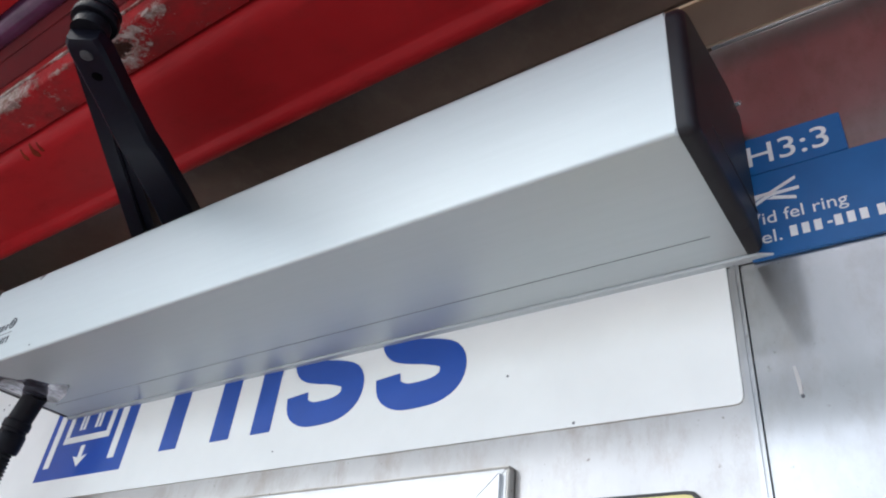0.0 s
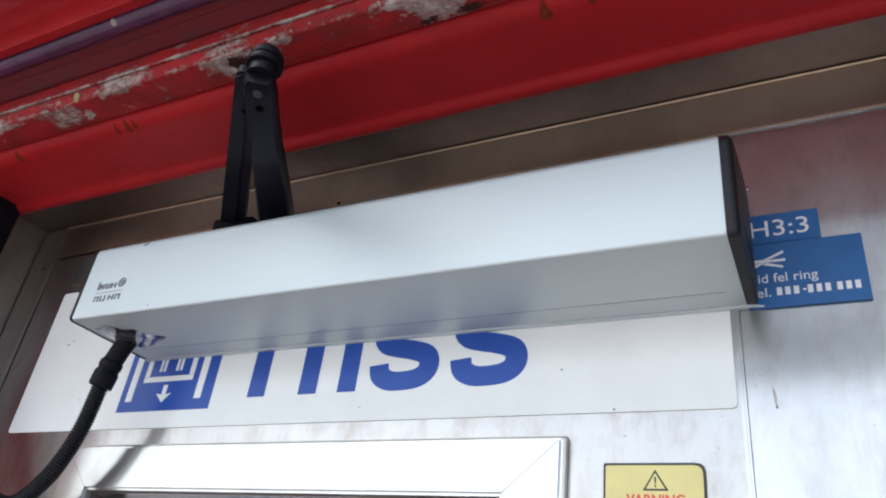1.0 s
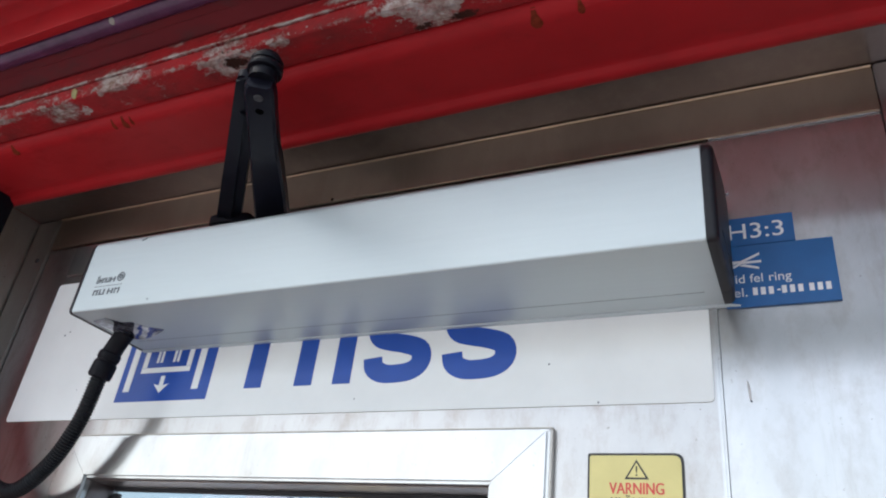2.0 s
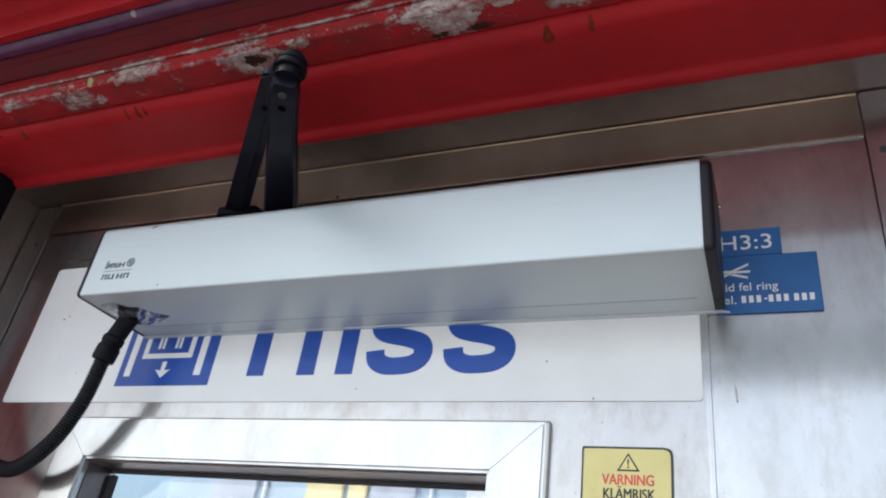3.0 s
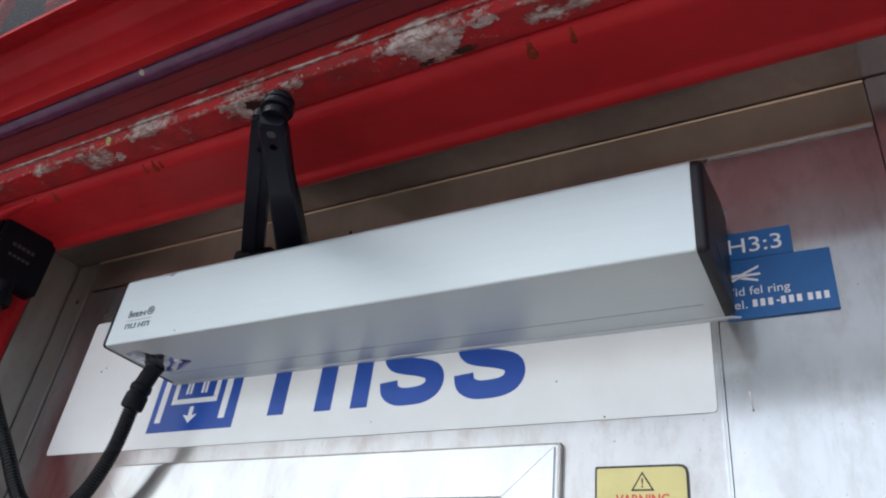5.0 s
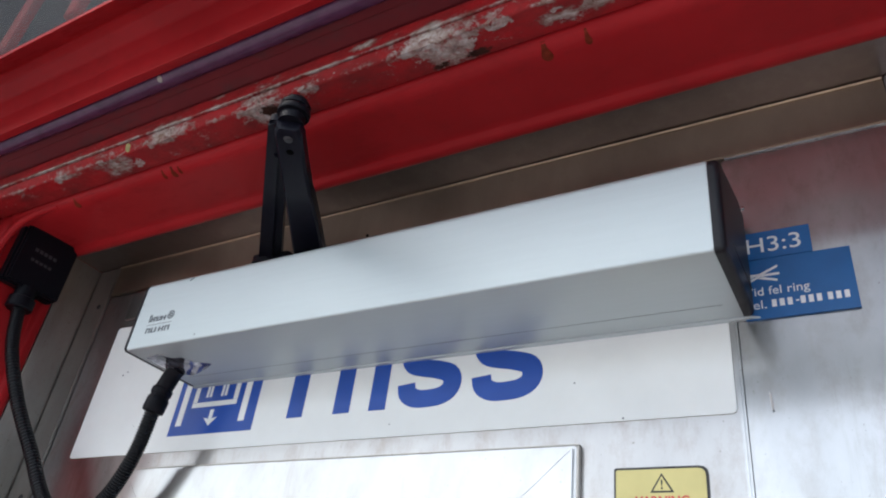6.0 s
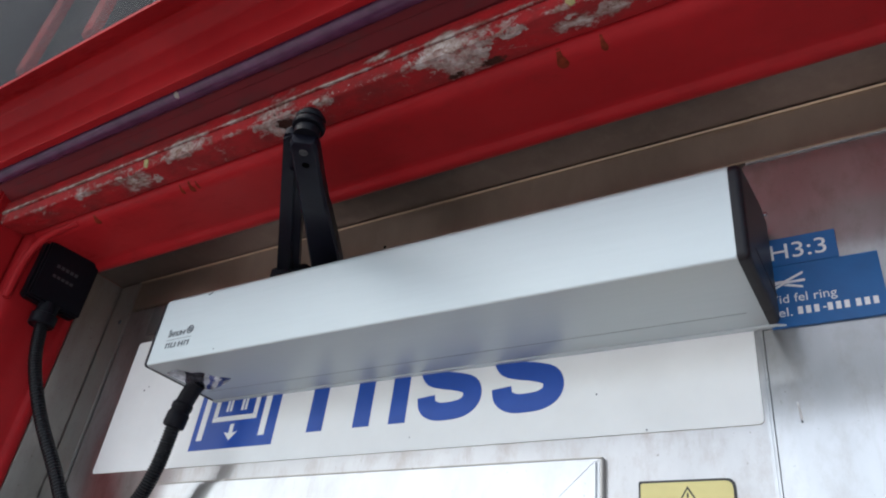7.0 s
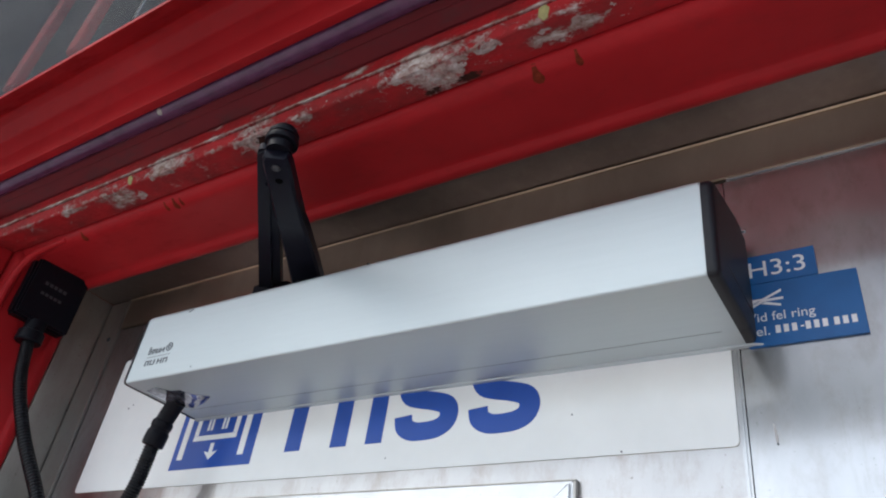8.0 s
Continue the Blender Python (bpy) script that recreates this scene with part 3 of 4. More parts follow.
def small_tree(x, y, high, spread, seed):
    """A tapered trunk with limbs and a ragged crown of single leaves."""
    rng = random.Random(seed)
    tree = thing("tree", "small dark green stand-in tree far behind the lift window", "tree", (x, y, 0))
    fork = Vector((x + 0.04, y, high * 0.48))
    wood = tube(spline([(x, y, -0.05), (x + 0.03, y, high * 0.25), fork], 10), lambda k: 0.075 - 0.004 * k, 10)
    tips = []
    for k in range(9):
        turn = k * 2.4
        tip = Vector((x + spread * 0.62 * math.cos(turn), y + spread * 0.5 * math.sin(turn), high * (0.66 + 0.24 * rng.random())))
        tube(spline([fork - Vector((0, 0, 0.02 * k)), fork.lerp(tip, 0.5) + Vector((0, 0, 0.06)), tip], 8), lambda k: 0.032 - 0.0035 * k, 6, wood)
        tips.append(tip)
    part("trunk", wood, BARK, tree, "brown trunk with spreading limbs")
    crown = bmesh.new()
    for k in range(1500):
        at = rng.choice(tips) + Vector((rng.gauss(0, 0.17), rng.gauss(0, 0.15), rng.gauss(0, 0.14)))
        at.z = min(at.z, high)
        a = Vector((rng.gauss(0, 1), rng.gauss(0, 1), rng.gauss(0, 0.6))).normalized()
        b = a.cross(Vector((rng.gauss(0, 1), rng.gauss(0, 1), rng.gauss(0, 1)))).normalized()
        size = rng.uniform(0.035, 0.06)
        crown.faces.new([crown.verts.new(at + a * size * u + b * size * v) for u, v in ((-1, 0), (0, -0.45), (1, 0), (0, 0.45))])
    part("crown", crown, LEAF, tree, "ragged dark green crown", False)


small_tree(-6.95, 5.55, 3.02, 0.75, 4)

# ---- signs on the door ----
sign = thing("lift_sign", "white enamel lift sign with blue pictogram and lettering on the door", "sign")
SX0, SX1, SZ0, SZ1 = -0.986, -0.0175, 1.757, 1.977
part("board", prism(rounded(rect(SX0, SX1, SZ0, SZ1), 0.0055, 5), -0.0016, -0.0002, "y"), WHITE, sign)
SY = -0.0017
pict = part("pictogram", prism(rect(-0.779, -0.620, 1.779, 1.938), SY - 0.0004, SY + 0.0002, "y"), INK_BLUE, sign, "royal blue square lift pictogram", False)
PY = SY - 0.0005


def stroke(points, name="stroke", parent=None, material=None, y=PY, thick=0.0004):
    return part(name, prism(points, y - thick, y + 0.0001, "y"), material or WHITE, parent or pict, smooth=False)


stroke(rect(-0.768, -0.757, 1.793, 1.918))
stroke(rect(-0.648, -0.637, 1.793, 1.918))
stroke(rect(-0.745, -0.659, 1.818, 1.825))
stroke(rect(-0.745, -0.737, 1.8255, 1.910))
stroke(rect(-0.667, -0.659, 1.8255, 1.910))
for xc in (-0.7165, -0.6875):        # two standing figures, each with a pair of legs
    for x in (xc - 0.0034, xc + 0.0034):
        stroke(rect(x - 0.0021, x + 0.0021, 1.832, 1.8495), "leg")
    stroke(rect(xc - 0.0105, xc + 0.0105, 1.8496, 1.872), "figure")
    stroke([(xc + 0.006 * math.cos(a * math.pi / 8), 1.881 + 0.006 * math.sin(a * math.pi / 8)) for a in range(16)], "figure_head")
stroke([(-0.702, 1.790), (-0.689, 1.802), (-0.6985, 1.800), (-0.6985, 1.813), (-0.7055, 1.813), (-0.7055, 1.800), (-0.715, 1.802)], "arrow")
S_SPINE = [(11.5, 31), (15, 19), (27, 12), (43, 11), (60, 13), (71, 19.5), (74, 30), (68.5, 40), (51, 46), (36, 49), (20, 54), (13, 64), (16, 76), (27, 83), (43, 84), (58, 82), (69, 75), (73, 66)]


def letter_s(x0):
    """A heavy round s, drawn as a broad pen stroke along its spine."""
    line = spline([(x0 + u * 0.001, 0.0, 1.7885 + v * 0.001) for u, v in S_SPINE], 60)
    bm, rows = bmesh.new(), []
    for k, p in enumerate(line):
        d = (line[min(k + 1, 59)] - line[max(k - 1, 0)]).normalized()
        if k < 2:
            d = Vector((0.1, 0, -1)).normalized()
        w = 0.0106 + 0.0014 * abs(d.z)
        n = Vector((-d.z, 0, d.x)) * w
        rows.append([bm.verts.new((p.x + n.x * q, SY - h, p.z + n.z * q)) for q, h in ((1, 0), (-1, 0), (-1, 0.0005), (1, 0.0005))])
    for p, q in zip(rows, rows[1:]):
        for k in range(4):
            bm.faces.new((p[k], p[(k + 1) % 4], q[(k + 1) % 4], q[k]))
    bm.faces.new(rows[0])
    bm.faces.new(rows[-1])
    return part("letter", bm, INK_BLUE, sign, smooth=False)


H_FORM = [(-0.5625, 1.7905), (-0.5370, 1.7905), (-0.5370, 1.8535), (-0.4880, 1.8535), (-0.4880, 1.7905), (-0.4630, 1.7905), (-0.4630, 1.912), (-0.4880, 1.912), (-0.4880, 1.8740), (-0.5370, 1.8740), (-0.5370, 1.912), (-0.5625, 1.912)]
part("letter", prism(H_FORM, SY - 0.0005, SY, "y"), INK_BLUE, sign, smooth=False)
stem = prism(rect(-0.4340, -0.4100, 1.7905, 1.880), SY - 0.0005, SY, "y")
part("letter", prism(rect(-0.4340, -0.4100, 1.892, 1.912), SY - 0.0005, SY, "y", 0.0, stem), INK_BLUE, sign, smooth=False)
letter_s(-0.3955)
letter_s(-0.2960)

plate = thing("emergency_plate", "blue plastic fault notice plate with white engraving on the steel panel", "sign")
part("plate", prism(rounded(rect(-0.001, 0.0965, 1.847, 1.9125), 0.0008, 2), -0.003, -0.0004, "y", 0.0003), PLATE_BLUE, plate)
tab = part("number_tab", prism(rounded(rect(-0.001, 0.0655, 1.9130, 1.9445), 0.0008, 2), -0.003, -0.0004, "y", 0.0003), PLATE_BLUE, plate, "small blue tab with a lift code")
lettering("code", "H3:3", 0.0065, 0.0563, 1.9200, 1.9372, -0.0031, PALE, tab, 0.0, 0.0003)
lettering("notice", "Vid fel ring", 0.0005, 0.0580, 1.8690, 1.8808, -0.0031, PALE, plate, 0.0, 0.0003)
lettering("notice", "Tel.", -0.002, 0.0185, 1.8575, 1.8665, -0.0031, PALE, plate, 0.0, 0.0003)
for start in (0.0235, 0.0485, 0.0715):
    for k in range(3):
        x0 = start + k * 0.0069
        part("number_bar", prism(rect(x0, x0 + 0.0042, 1.8584, 1.8660), -0.0034, -0.0030, "y"), PALE, plate, smooth=False)
part("number_bar", prism(rect(0.0446, 0.0474, 1.8613, 1.8627), -0.0034, -0.0030, "y"), PALE, plate, smooth=False)
for pts in ([(0.002, 1.8935), (0.016, 1.8935), (0.0325, 1.9010), (0.0325, 1.9034), (0.0155, 1.8958), (0.002, 1.8958)],
            [(0.002, 1.8850), (0.0165, 1.8925), (0.0335, 1.8925), (0.0335, 1.8949), (0.016, 1.8949), (0.002, 1.8876)],
            [(0.002, 1.8895), (0.012, 1.8935), (0.0105, 1.8944), (0.002, 1.8917)],
            [(0.014, 1.8905), (0.031, 1.8855), (0.031, 1.8878), (0.018, 1.8920)]):
    part("emblem_stroke", prism(pts, -0.0034, -0.0030, "y"), PALE, plate, smooth=False)

warning = thing("warning_label", "yellow pinch hazard warning label with a dark edge on the door", "label")
part("backing", prism(rounded(rect(-0.1325, -0.0465, 1.575, 1.711), [0.003, 0.003, 0.008, 0.002], 3), -0.0012, -0.0003, "y"), INK_BLACK, warning, "dark border of the label")
part("face", prism(rounded(rect(-0.1305, -0.0488, 1.577, 1.7088), [0.002, 0.002, 0.007, 0.002], 3), -0.0017, -0.0011, "y"), YELLOW, warning)
WY = -0.0018
part("triangle", prism([(-0.0985, 1.6875), (-0.0770, 1.6875), (-0.0878, 1.7050)], WY - 0.0003, WY + 0.0001, "y"), INK_BLACK, warning, smooth=False)
part("triangle_field", prism([(-0.0958, 1.6890), (-0.0797, 1.6890), (-0.0878, 1.7022)], WY - 0.0006, WY - 0.0002, "y"), YELLOW, warning, smooth=False)
lettering("mark", "!", -0.0886, -0.0870, 1.6902, 1.6990, WY - 0.0006, INK_BLACK, warning, 0.02, 0.0002)
for k in range(2):   # each word is struck twice, a hair apart, for a heavy face
    lettering("word", "VARNING", -0.1125 + k * 0.0006, -0.0646 + k * 0.0006, 1.6745, 1.6845, WY - k * 0.00005, INK_RED, warning, 0.0, 0.0003)
    lettering("word", "KLÄMRISK", -0.1110 + k * 0.0006, -0.0636 + k * 0.0006, 1.6615, 1.6735, WY - k * 0.00005, INK_BLACK, warning, 0.0, 0.0003)
for x0, x1 in ((-0.1105, -0.0905), (-0.0855, -0.0655)):
    part("picture_field", prism(rect(x0, x1, 1.632, 1.6555), WY - 0.0003, WY + 0.0001, "y"), PALE, warning, "pale picture field with grey figures", False)
    part("picture_bar", prism(rect(x0 + 0.004, x0 + 0.010, 1.635, 1.652), WY - 0.0006, WY - 0.0002, "y"), INK_GREY, warning, smooth=False)

# ---- the door operator ----
oper = thing("door_operator", "long satin aluminium swing door operator with black end caps", "door operator")
OX0, OX1, OY, OZ0, OZ1 = -0.747, -0.002, -0.1310, 1.8495, 1.9490
COVER = rounded([(-0.0078, OZ0), (OY, OZ0), (OY, OZ1), (-0.03, 1.962), (-0.0078, 1.962)], [0.001, 0.0030, 0.009, 0.01, 0.002], 6)
part("cover", prism(COVER, OX0, OX1, "x", 0.0009), ALU, oper)
part("groove", box(OX0 + 0.02, OX1 - 0.014, -0.0364, -0.0360, OZ0 - 0.0002, OZ0 + 0.0004), INK_GREY, oper, "hairline joint under the cover")
part("back_plate", prism(rounded([(-0.0074, 1.8480), (-0.001, 1.8480), (-0.001, 1.958), (-0.0074, 1.958)], [0.0015, 0, 0, 0], 3), OX0 - 0.004, 0.0030), ALU, oper, "pale metal mounting rail along the wall")
part("rail_end", prism([(0.0031, -0.0074), (0.0120, -0.0030), (0.0120, -0.001), (0.0031, -0.001)], 1.8480, 1.8500, "z", 0.0003), ALU, oper, "pointed pale end of the mounting rail")
CAP = rounded([(-0.0085, OZ0 - 0.0008), (-0.036, OZ0 - 0.0008), (OY - 0.0004, OZ0 - 0.0005), (OY - 0.0004, OZ1 + 0.0008), (-0.035, 1.968), (-0.0085, 1.962)], [0.001, 0.002, 0.006, 0.016, 0.045, 0.004], 8)
def cap_form(inner, outer, soft):
    """The cap's outline carried outwards, its rim drawn in round a quarter circle."""
    bm, rows = bmesh.new(), []
    way = 1 if outer > inner else -1
    ys, zs = [p[0] for p in CAP], [p[1] for p in CAP]
    cy, cz = (min(ys) + max(ys)) / 2, (min(zs) + max(zs)) / 2
    hy, hz = (max(ys) - min(ys)) / 2, (max(zs) - min(zs)) / 2
    for k in range(-1, 7):
        a = max(k, 0) / 6 * math.pi / 2
        draw = soft * (1 - math.cos(a))
        x = inner if k < 0 else outer - way * soft * (1 - math.sin(a))
        rows.append([bm.verts.new((x, cy + (y - cy) * (1 - draw / hy), cz + (z - cz) * (1 - draw / hz))) for y, z in CAP])
    for p, q in zip(rows, rows[1:]):
        for k in range(len(p)):
            j = (k + 1) % len(p)
            bm.faces.new((p[k], p[j], q[j], q[k]))
    bm.faces.new(rows[0])
    bm.faces.new(rows[-1])
    return bm


for x0, x1 in ((OX1 + 0.0002, 0.0085), (OX0 - 0.0088, OX0 - 0.0002)):
    ends = (x0, x1) if x0 > -0.1 else (x1, x0)
    cap = part("end_cap", cap_form(*ends, 0.0055), CAP_BLACK, oper, "matt black plastic end cap")
    xo = x1 if x0 > -0.1 else x0
    part("cap_joint", box(xo - 0.0006, xo + 0.0006, -0.1, -0.0135, 1.8745, 1.8755), INK_BLACK, cap)
    part("clip", lathe([(0.0022, -0.001), (0.0022, 0.002), (0.001, 0.003)], (xo, -0.0190, 1.9655), (1 if x0 > -0.1 else -1, 0, 0), 10), CHROME, cap, "bright screw in the cap")
part("film_remnant", prism(rounded([(-0.738, -0.104), (-0.712, -0.109), (-0.700, -0.094), (-0.684, -0.092), (-0.676, -0.076), (-0.655, -0.064), (-0.684, -0.050), (-0.716, -0.040), (-0.739, -0.052)], 0.003, 3), OZ0 - 0.0004, OZ0 + 0.0002, "z"), FILM, oper, "glossy film remnant under the cover, reflections put into its colour", False)
BY = OY - 0.0003
badge = part("badge", prism(rect(-0.7215, -0.6745, 1.8816, 1.8821), BY - 0.0001, BY + 0.0002, "y"), INK_GREY, oper, "small grey printed maker's mark", False)
for k, (x0, x1, z0, z1) in enumerate(((-0.7210, -0.7170, 1.8865, 1.8975), (-0.7165, -0.7110, 1.8865, 1.8935), (-0.7105, -0.7050, 1.8865, 1.8935), (-0.7045, -0.6985, 1.8865, 1.8935), (-0.6980, -0.6880, 1.8865, 1.8935),
                                      (-0.7200, -0.7110, 1.8700, 1.8775), (-0.7100, -0.6990, 1.8700, 1.8775), (-0.6955, -0.6850, 1.8700, 1.8775), (-0.6840, -0.6745, 1.8700, 1.8775))):
    w = (x1 - x0) * 0.22
    part("print_bar", prism([(x0, z0), (x0 + w, z0), (x0 + w, z1), (x0, z1)], BY - 0.0001, BY + 0.0002, "y"), INK_GREY, badge, smooth=False)
    part("print_bar", prism(rect(x0, x1 - w * 0.6, z0 + (0, 0.0030, 0.0055)[k % 3], z0 + (0, 0.0030, 0.0055)[k % 3] + 0.0014), BY - 0.00012, BY + 0.0002, "y"), INK_GREY, badge, smooth=False)
    part("print_bar", prism([(x1 - 1.6 * w, z0), (x1 - w * 0.6, z0), (x1 - w * 0.6, z1), (x1 - 1.6 * w, z1)], BY - 0.00014, BY + 0.0002, "y"), INK_GREY, badge, smooth=False)
ring = bmesh.new()
for r, sgn in ((0.0062, 1), (0.0030, 1)):
    ro, ri = r, r - 0.0016
    pts = 20
    vo = [ring.verts.new((-0.6800 + ro * math.cos(2 * math.pi * k / pts), BY, 1.8925 + ro * math.sin(2 * math.pi * k / pts))) for k in range(pts)]
    vi = [ring.verts.new((-0.6800 + ri * math.cos(2 * math.pi * k / pts), BY, 1.8925 + ri * math.sin(2 * math.pi * k / pts))) for k in range(pts)]
    for k in range(pts):
        j = (k + 1) % pts
        ring.faces.new((vo[k], vo[j], vi[j], vi[k]))
ext = bmesh.ops.extrude_face_region(ring, geom=ring.faces[:])
for e in ext["geom"]:
    if isinstance(e, bmesh.types.BMVert):
        e.co.y -= 0.0002
part("print_ring", ring, INK_GREY, badge, smooth=False)
part("scratch", prism([(-0.6665, 1.9415), (-0.657, 1.9445), (-0.6565, 1.9435), (-0.664, 1.9400)], BY - 0.0001, BY + 0.0002, "y"), INK_GREY, oper, "small dark scratch near the top edge", False)

# ---- the folding arm ----
arm = thing("operator_arm", "black folding steel arm between the operator and the frame", "door arm")
ELBOW, SPINDLE, BRACKET = Vector((-0.379, -0.2845, 0)), Vector((-0.534, -0.056, 0)), Vector((-0.614, -0.052, 0))


def bar_outline(a, b, wa, wb):
    d = (b - a).normalized()
    s = Vector((-d.y, d.x, 0))
    return [tuple((a + s * wa / 2)[:2]), tuple((b + s * wb / 2)[:2]), tuple((b - s * wb / 2)[:2]), tuple((a - s * wa / 2)[:2])]


d = (SPINDLE - ELBOW).normalized()


def flat_arm(start, way, stations, edge):
    """A flat bar lofted along a way: each station is (distance, width, underside, topside)."""
    bm, rings = bmesh.new(), []
    across = Vector((-way.y, way.x, 0))
    for s, w, lo, hi in stations:
        c = edge
        form = [(-w / 2 + c, lo), (w / 2 - c, lo), (w / 2, lo + c), (w / 2, hi - c), (w / 2 - c, hi), (-w / 2 + c, hi), (-w / 2, hi - c), (-w / 2, lo + c)]
        rings.append([bm.verts.new((*(start + way * s + across * u)[:2], v)) for u, v in form])
    for a, b in zip(rings, rings[1:]):
        for k in range(8):
            bm.faces.new((a[k], a[(k + 1) % 8], b[(k + 1) % 8], b[k]))
    bm.faces.new(rings[0])
    bm.faces.new(rings[-1])
    return bm


main = flat_arm(ELBOW, d, [(-0.004, 0.023, 1.9795, 1.9935), (0.001, 0.028, 1.978, 1.995), (0.010, 0.0295, 1.9775, 1.996), (0.060, 0.0295, 1.9775, 1.9965), (0.105, 0.0315, 1.9775, 1.997),
                           (0.116, 0.0335, 1.9785, 1.998), (0.128, 0.034, 1.9805, 1.9995), (0.200, 0.039, 1.9850, 2.003), (0.285, 0.043, 1.9860, 2.004), (0.300, 0.036, 1.9865, 2.004)], 0.0028)
main_arm = part("main_arm", main, BLACK_PAINT, arm, "broad flat black steel arm")
part("rivet", lathe([(0.0048, 0), (0.0044, 0.0012), (0.003, 0.0018)], ELBOW + d * 0.009 + Vector((0, 0, 1.9776)), (0, 0, -1), 16), DARK, main_arm, "worn dark grey rivet head")
part("hole", lathe([(0.0042, 0), (0.0042, 0.0006)], ELBOW + d * 0.030 + Vector((0, 0, 1.9777)), (0, 0, -1), 14), VOID, main_arm, "drilled hole")
ELBOW2 = ELBOW + Vector((-0.022, 0.004, 0))
d2 = (BRACKET - ELBOW2).normalized()
second = prism(rounded(bar_outline(ELBOW2 - d2 * 0.004, BRACKET, 0.022, 0.031), 0.008, 4), 2.000, 2.014, "z", 0.003)
second_arm = part("second_arm", second, BLACK_PAINT, arm, "narrow black steel arm with a raised rib")
part("rib", prism(rounded(bar_outline(ELBOW2 + d2 * 0.05, BRACKET - d2 * 0.02, 0.007, 0.009), 0.003, 3), 1.9965, 2.0005, "z", 0.0012), BLACK_PAINT, second_arm)
E3 = ELBOW + Vector((0.001, 0.0, -0.0025))
part("elbow_joint", lathe([(0.0135, 1.9930), (0.0135, 2.0022), (0.0122, 2.0024), (0.0122, 2.0036), (0.0168, 2.0038), (0.0172, 2.0048), (0.0172, 2.0098), (0.0166, 2.0108), (0.0140, 2.0110), (0.0140, 2.0128), (0.0158, 2.0130), (0.0160, 2.0138), (0.0160, 2.0172), (0.0154, 2.0180), (0.0130, 2.0182), (0.0130, 2.0222), (0.0118, 2.0240), (0.004, 2.0245)], E3, sides=32), BLACK, arm, "ribbed black elbow joint")
part("spindle", lathe([(0.02, 1.955), (0.02, 1.987)], SPINDLE, sides=24), BLACK_PAINT, arm)
shoe = prism(rounded([(-0.626, -0.078), (-0.565, -0.070), (-0.562, 0.0), (-0.630, -0.0)], 0.008, 3), 1.990, 2.0065, "z", 0.003)
part("bracket", shoe, BLACK, arm, "black bracket foot on the door")
part("pivot", lathe([(0.012, 2.0), (0.012, 2.020), (0.008, 2.023)], BRACKET, sides=20), BLACK_PAINT, arm)

# ---- junction box and conduit ----
jbox = thing("junction_box", "black plastic junction box on the red post", "junction box")
part("body", box(LEFT + 0.001, LEFT + 0.022, -0.170, -0.074, 2.000, 2.108, 0.004), BLACK, jbox)
lid = part("lid", box(LEFT + 0.0225, LEFT + 0.032, -0.169, -0.075, 2.001, 2.107, 0.003), BLACK, jbox, "black lid with faint raised print")
for z0, z1, y0, y1 in ((2.062, 2.070, -0.146, -0.104), (2.044, 2.051, -0.146, -0.106)):
    for k in range(5):
        w = (y1 - y0) / 5
        part("print_bar", box(LEFT + 0.0318, LEFT + 0.0322, y0 + k * w, y0 + (k + 0.72) * w, z0 + 0.001, z1 - 0.001), FAINT_PRINT, lid, smooth=False)
GX, GY = LEFT + 0.019, -0.124
part("gland", lathe([(0.019, 1.966), (0.021, 1.968), (0.021, 1.984), (0.017, 1.986), (0.017, 2.004)], (GX, GY, 0), sides=14), BLACK, jbox, "black cable gland")

hose = thing("cable_conduit", "black corrugated cable conduit hanging between box and operator", "conduit")
ROUTE = [(GX, GY, 1.972), (GX + 0.020, GY + 0.008, 1.90), (-1.027, -0.092, 1.82), (-0.979, -0.066, 1.745), (-0.928, -0.048, 1.678), (-0.860, -0.044, 1.652), (-0.802, -0.048, 1.682), (-0.766, -0.053, 1.735), (-0.7505, -0.0578, 1.799)]
path = spline(ROUTE, 560)
part("tube", tube(path, lambda i: 0.0102 if i % 4 < 2 else 0.0088, 14), RUBBER, hose)
top = Vector((-0.7475, -0.058, 1.812))
way = Vector((0.22, 0.0, 1.0)).normalized()
part("coupling", lathe([(0.0120, -0.021), (0.0142, -0.020), (0.0148, -0.016), (0.0148, -0.002), (0.0138, 0.000), (0.0130, 0.001), (0.0130, 0.004), (0.0142, 0.005), (0.0142, 0.012), (0.0120, 0.015)], top, way, 12), BLACK, hose, "black ribbed conduit coupling")
part("bend", tube(spline([top + way * 0.012, (-0.741, -0.058, 1.832), (-0.735, -0.058, 1.845), (-0.729, -0.058, 1.853)], 14), 0.0122, 16), BLACK, hose, "black bend into the operator")

# ---- corrosion and small marks on the red steel ----
def bar_face(v):
    """A point (y, z) and outward normal on the worn bar's lower face, v metres out from its inner edge."""
    flat = 0.0422
    if v < flat:
        return Vector((-0.1935 - v * 0.9955, 2.1090 - v * 0.0948)), Vector((-0.0948, -0.9955))
    w = v - flat
    return Vector((-0.2355 - w * 0.344, 2.1050 + w * 0.939)), Vector((-0.939, -0.344))


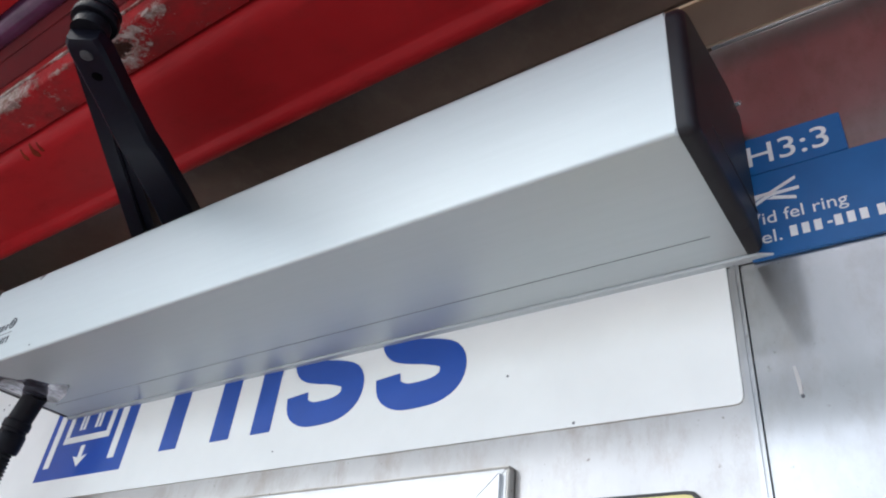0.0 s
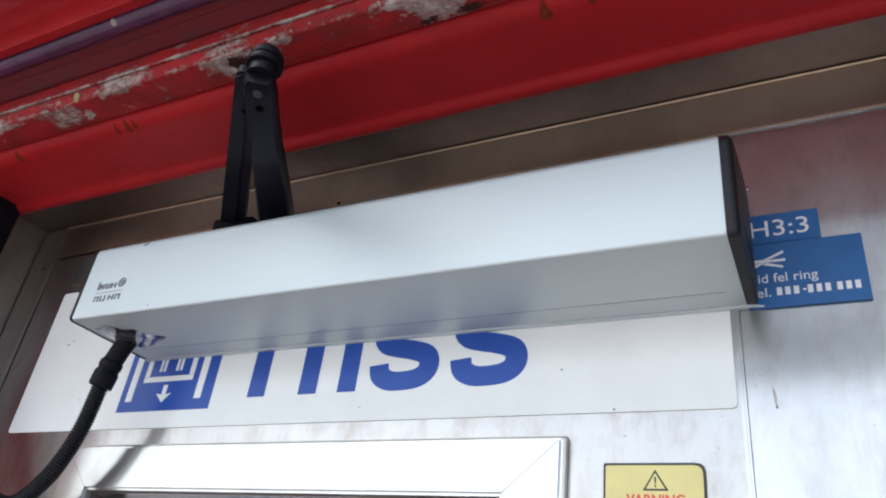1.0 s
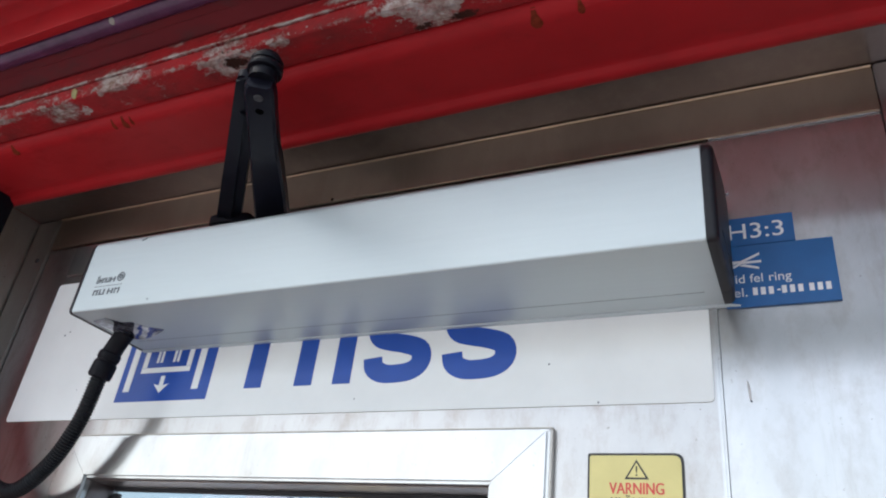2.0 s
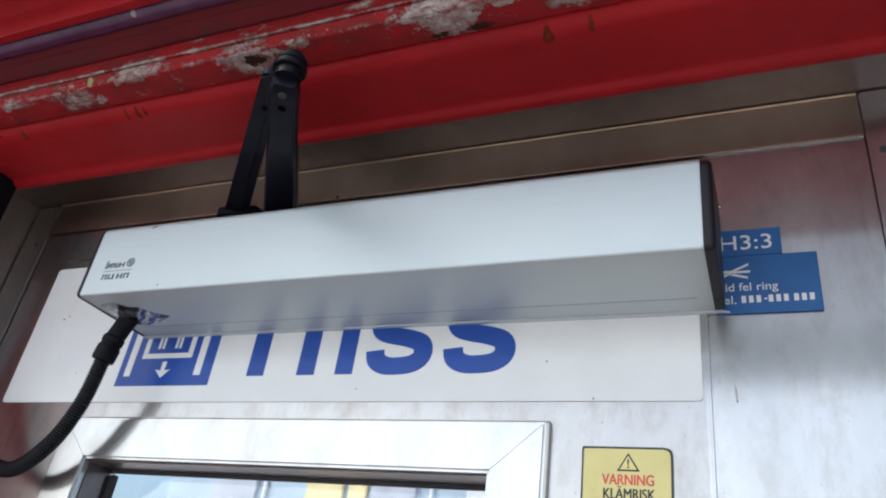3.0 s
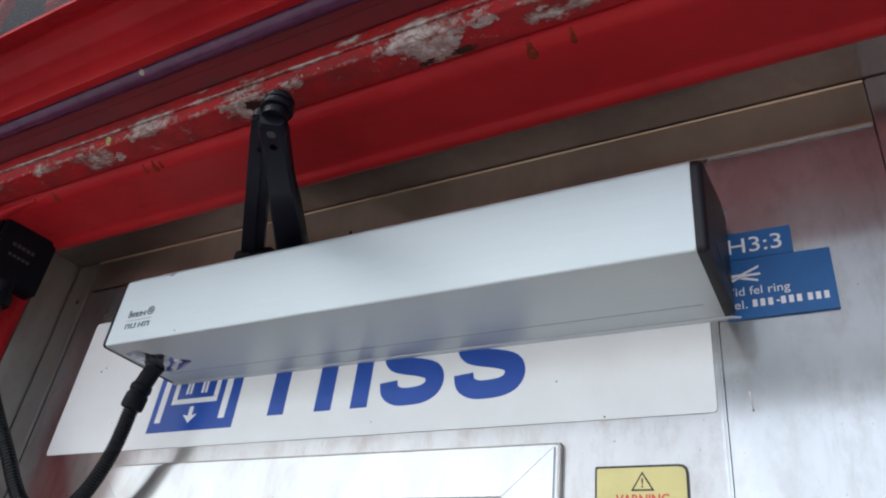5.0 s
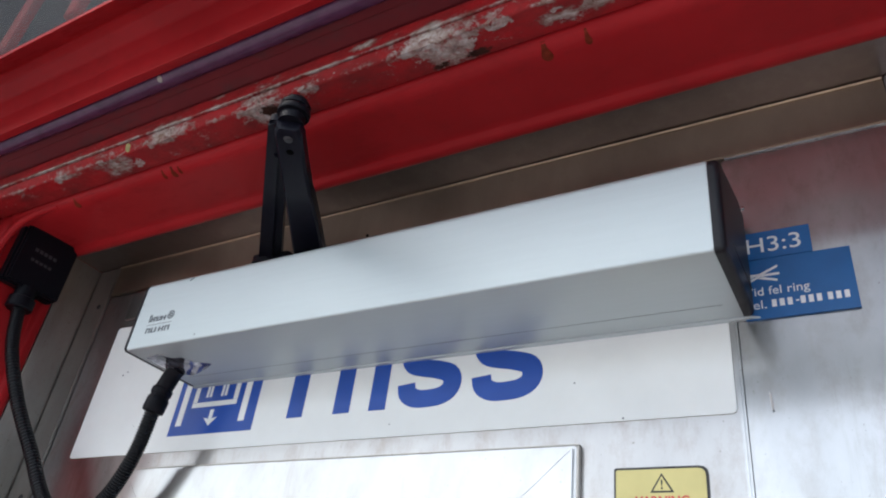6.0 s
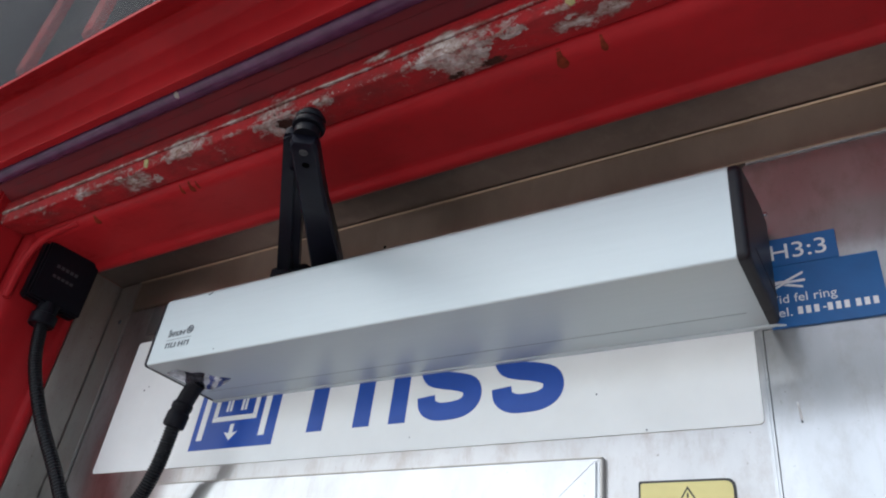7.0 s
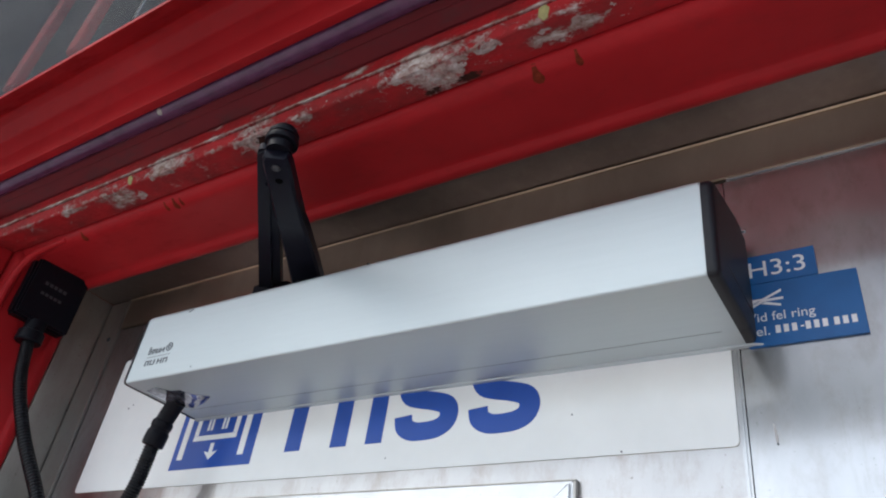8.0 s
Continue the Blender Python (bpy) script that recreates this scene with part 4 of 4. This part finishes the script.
def crust(x0, x1, v0, v1, seed, rise=0.0032, cover=0.62, hollow=None):
    """A ragged lump of corrosion grown on the bar; hollow is (x, v, reach) of a hole rusted into it."""
    step = 0.0010
    nx, nv = int((x1 - x0) / step), int((v1 - v0) / step)
    bm, grid = bmesh.new(), {}
    for i in range(nx + 1):
        for j in range(nv + 1):
            x, v = x0 + i * step, v0 + j * step
            a, b = 2 * i / nx - 1, 2 * j / nv - 1
            mask = 1 - (a * a + b * b)
            p = Vector((x * 52 + seed, v * 70, seed * 0.7))
            rough = noise.fractal(p, 0.75, 2.1, 6)
            high = cover * mask + 0.62 * rough - 0.30
            if hollow:
                gap = math.hypot((x - hollow[0]) / hollow[2], (v - hollow[1]) / (hollow[2] * 0.55))
                high -= max(0.0, 1.25 - gap) * 1.4
            if high < -0.06:
                continue
            at, out = bar_face(v)
            at = at + out * (0.0002 + rise * min(max(high, -0.06), 0.9))
            grid[i, j] = bm.verts.new((x, at.x, at.y))
    for (i, j), corner in list(grid.items()):
        quad = [corner, grid.get((i + 1, j)), grid.get((i + 1, j + 1)), grid.get((i, j + 1))]
        if all(quad):
            bm.faces.new(quad)
    for v in [v for v in bm.verts if not v.link_faces]:
        bm.verts.remove(v)
    return tagged(part("corrosion_crust", bm, CRUST), "chalky grey corrosion crust with brown stains on the red bar", "corrosion", "crusts on the bar")


def roll_height(y):
    """The height of the red head's underside at y."""
    for (ya, za), (yb, zb) in zip(RIMS, RIMS[1:]):
        if yb <= y <= ya and ya > yb:
            return za + (zb - za) * (ya - y) / (ya - yb)
    return 2.101


crust(-0.325, -0.165, 0.028, 0.0500, 3.1, 0.0018, 0.42)
crust(-0.290, -0.205, 0.006, 0.046, 6.2, 0.0036, 0.66)
crust(-0.198, -0.160, 0.022, 0.050, 8.4, 0.0036, 0.72, (-0.181, 0.040, 0.004))
crust(-0.130, -0.104, 0.012, 0.034, 5.7, 0.0024, 0.42)
crust(-0.095, -0.035, 0.006, 0.034, 9.9, 0.0010, 0.10)
crust(-0.548, -0.450, 0.008, 0.0555, 11.3, 0.0030, 0.70, (-0.496, 0.029, 0.021))
crust(-0.455, -0.385, 0.026, 0.050, 17.3, 0.0008, 0.16)
crust(-0.835, -0.745, 0.006, 0.046, 14.9, 0.0012, 0.30)
crust(-0.735, -0.620, 0.034, 0.052, 21.6, 0.0010, 0.30)
crust(-0.940, -0.875, 0.026, 0.048, 25.1, 0.0014, 0.36)
for x, r in ((-0.750, 0.0072), (-0.109, 0.0085)):
    blob = lathe([(r * 0.8, -0.001), (r, 0.0), (r * 0.9, 0.0009), (r * 0.5, 0.0012)], (x, -0.2380, 2.1118), (0, -0.939, -0.344), 14)
    for v in blob.verts:      # uneven, longer than broad
        u = v.co.x - x
        v.co.x = x + u * (0.72 + 18 * (v.co.z - 2.1118)) + 0.0008 * math.sin(1400 * v.co.z)
    tagged(part("splash", blob, SPOT), "dried yellowish splash on the red bar", "splash", "splashes on the bar")
for x, y0, ln, w in ((-0.145, -0.1885, 0.022, 0.012), (-0.098, -0.1880, 0.017, 0.007), (-0.735, -0.1875, 0.014, 0.006), (-0.716, -0.1880, 0.017, 0.009), (-0.703, -0.1860, 0.012, 0.005), (-0.935, -0.1880, 0.016, 0.011)):
    foot = [(x + w * (0.20 + 0.34 * math.sin(math.pi * (k / 7) ** 2.0)) * side, y0 + ln * k / 7) for side in (-1, 1) for k in (range(8) if side < 0 else range(7, -1, -1))]
    run = bmesh.new()
    ring = [run.verts.new((u, v, roll_height(v) - 0.0004)) for u, v in foot]
    back = [run.verts.new((u, v, roll_height(v) + 0.0008)) for u, v in foot]
    for k in range(7):
        m = 15 - k
        run.faces.new((ring[k], ring[k + 1], ring[m - 1], ring[m]))
        run.faces.new((back[k], back[k + 1], back[m - 1], back[m]))
    for k in range(16):
        run.faces.new((ring[k], ring[(k + 1) % 16], back[(k + 1) % 16], back[k]))
    tagged(part("rust_run", run, RUST), "brown rust run on the red head", "rust run", "rust runs")
for x, z, r in ((-0.174, 1.801, 0.0013), (-0.123, 1.7595, 0.0014), (-0.929, 1.887, 0.0022), (-0.920, 1.892, 0.0016), (-0.40, 1.772, 0.0010), (-0.86, 1.80, 0.0010)):
    speck = lathe([(r * 0.75, 0.0), (r * 0.6, 0.0003)], (x, -0.0016, z), (0, -1, 0), 9)
    tagged(part("dirt_speck", speck, INK_GREY), "tiny dark speck of dirt on the white sign", "dirt speck", "specks on the sign")
mark = lathe([(0.0012, 0.0), (0.0009, 0.0003)], (-0.6225, -0.1310, 1.8565), (0, -1, 0), 9)
tagged(part("dirt_speck", mark, INK_GREY), "tiny dark speck on the aluminium operator", "dirt speck")
fly = lathe([(0.0024, 0.0), (0.0018, 0.0014), (0.0008, 0.0018)], (-0.489, -0.003, 2.0535), (0, -1, 0), 10)
tagged(part("rubber_stud", fly, VOID), "small black stud on the steel strip above the door", "stud")
runs = prism(rounded([(0.0106, 1.7750), (0.0120, 1.7750), (0.0136, 1.7660), (0.0134, 1.7580), (0.0118, 1.7580), (0.0112, 1.7660)], 0.0006, 3), -0.0006, -0.0001, "y")
tagged(part("paint_run", runs, DRY), "pale dried run on the steel panel", "paint run")
tagged(part("dirt_speck", lathe([(0.0010, 0), (0.0007, 0.0008)], (0.0130, -0.0001, 1.7568), (0, -1, 0), 9), INK_GREY), "dark speck at the end of the dried run", "dirt speck")
chip = lathe([(0.0050, -0.001), (0.0042, 0.0005), (0.002, 0.0008)], (-0.650, -0.2886, 2.1582), (0, -0.60, -0.80), 12)
tagged(part("splash", chip, LIME), "pale splash on the purple pipe", "splash")

# ---- out of view: placed for what the steel and glass mirror ----
# unseen wall, added: dark above for the glazing, pale below for the steel
setting("wall_reflected", box(-5.2, -5.0, -2.8, 1.5, 3.3, 9.0), GREY_WALL, "tall unseen dark grey wall, added for the glazing to mirror", "wall", False)
setting("wall_reflected_base", box(-5.2, -5.002, -2.8, 1.5, 0.0, 3.3), PALE_WALL, "unseen pale wall base, added to brighten the hinge side steel", "wall", False)
roof = setting("platform_roof", prism([(-6.4, 4.25), (-6.5, 4.25), (-9.3, 8.10), (-9.2, 8.14), (-6.4, 4.70)], -16, 16), ROOFING, "long grey pitched platform roof across the forecourt", "roof", False)
part("fascia", box(-16, 16, -6.39, -6.30, 4.22, 4.70, 0.01), DARK, roof, "dark fascia board along the eaves")
for x in (-15, 15):
    part("roof_post", box(x - 0.1, x + 0.1, -7.0, -6.8, 0.0, 4.24), CONCRETE, roof)
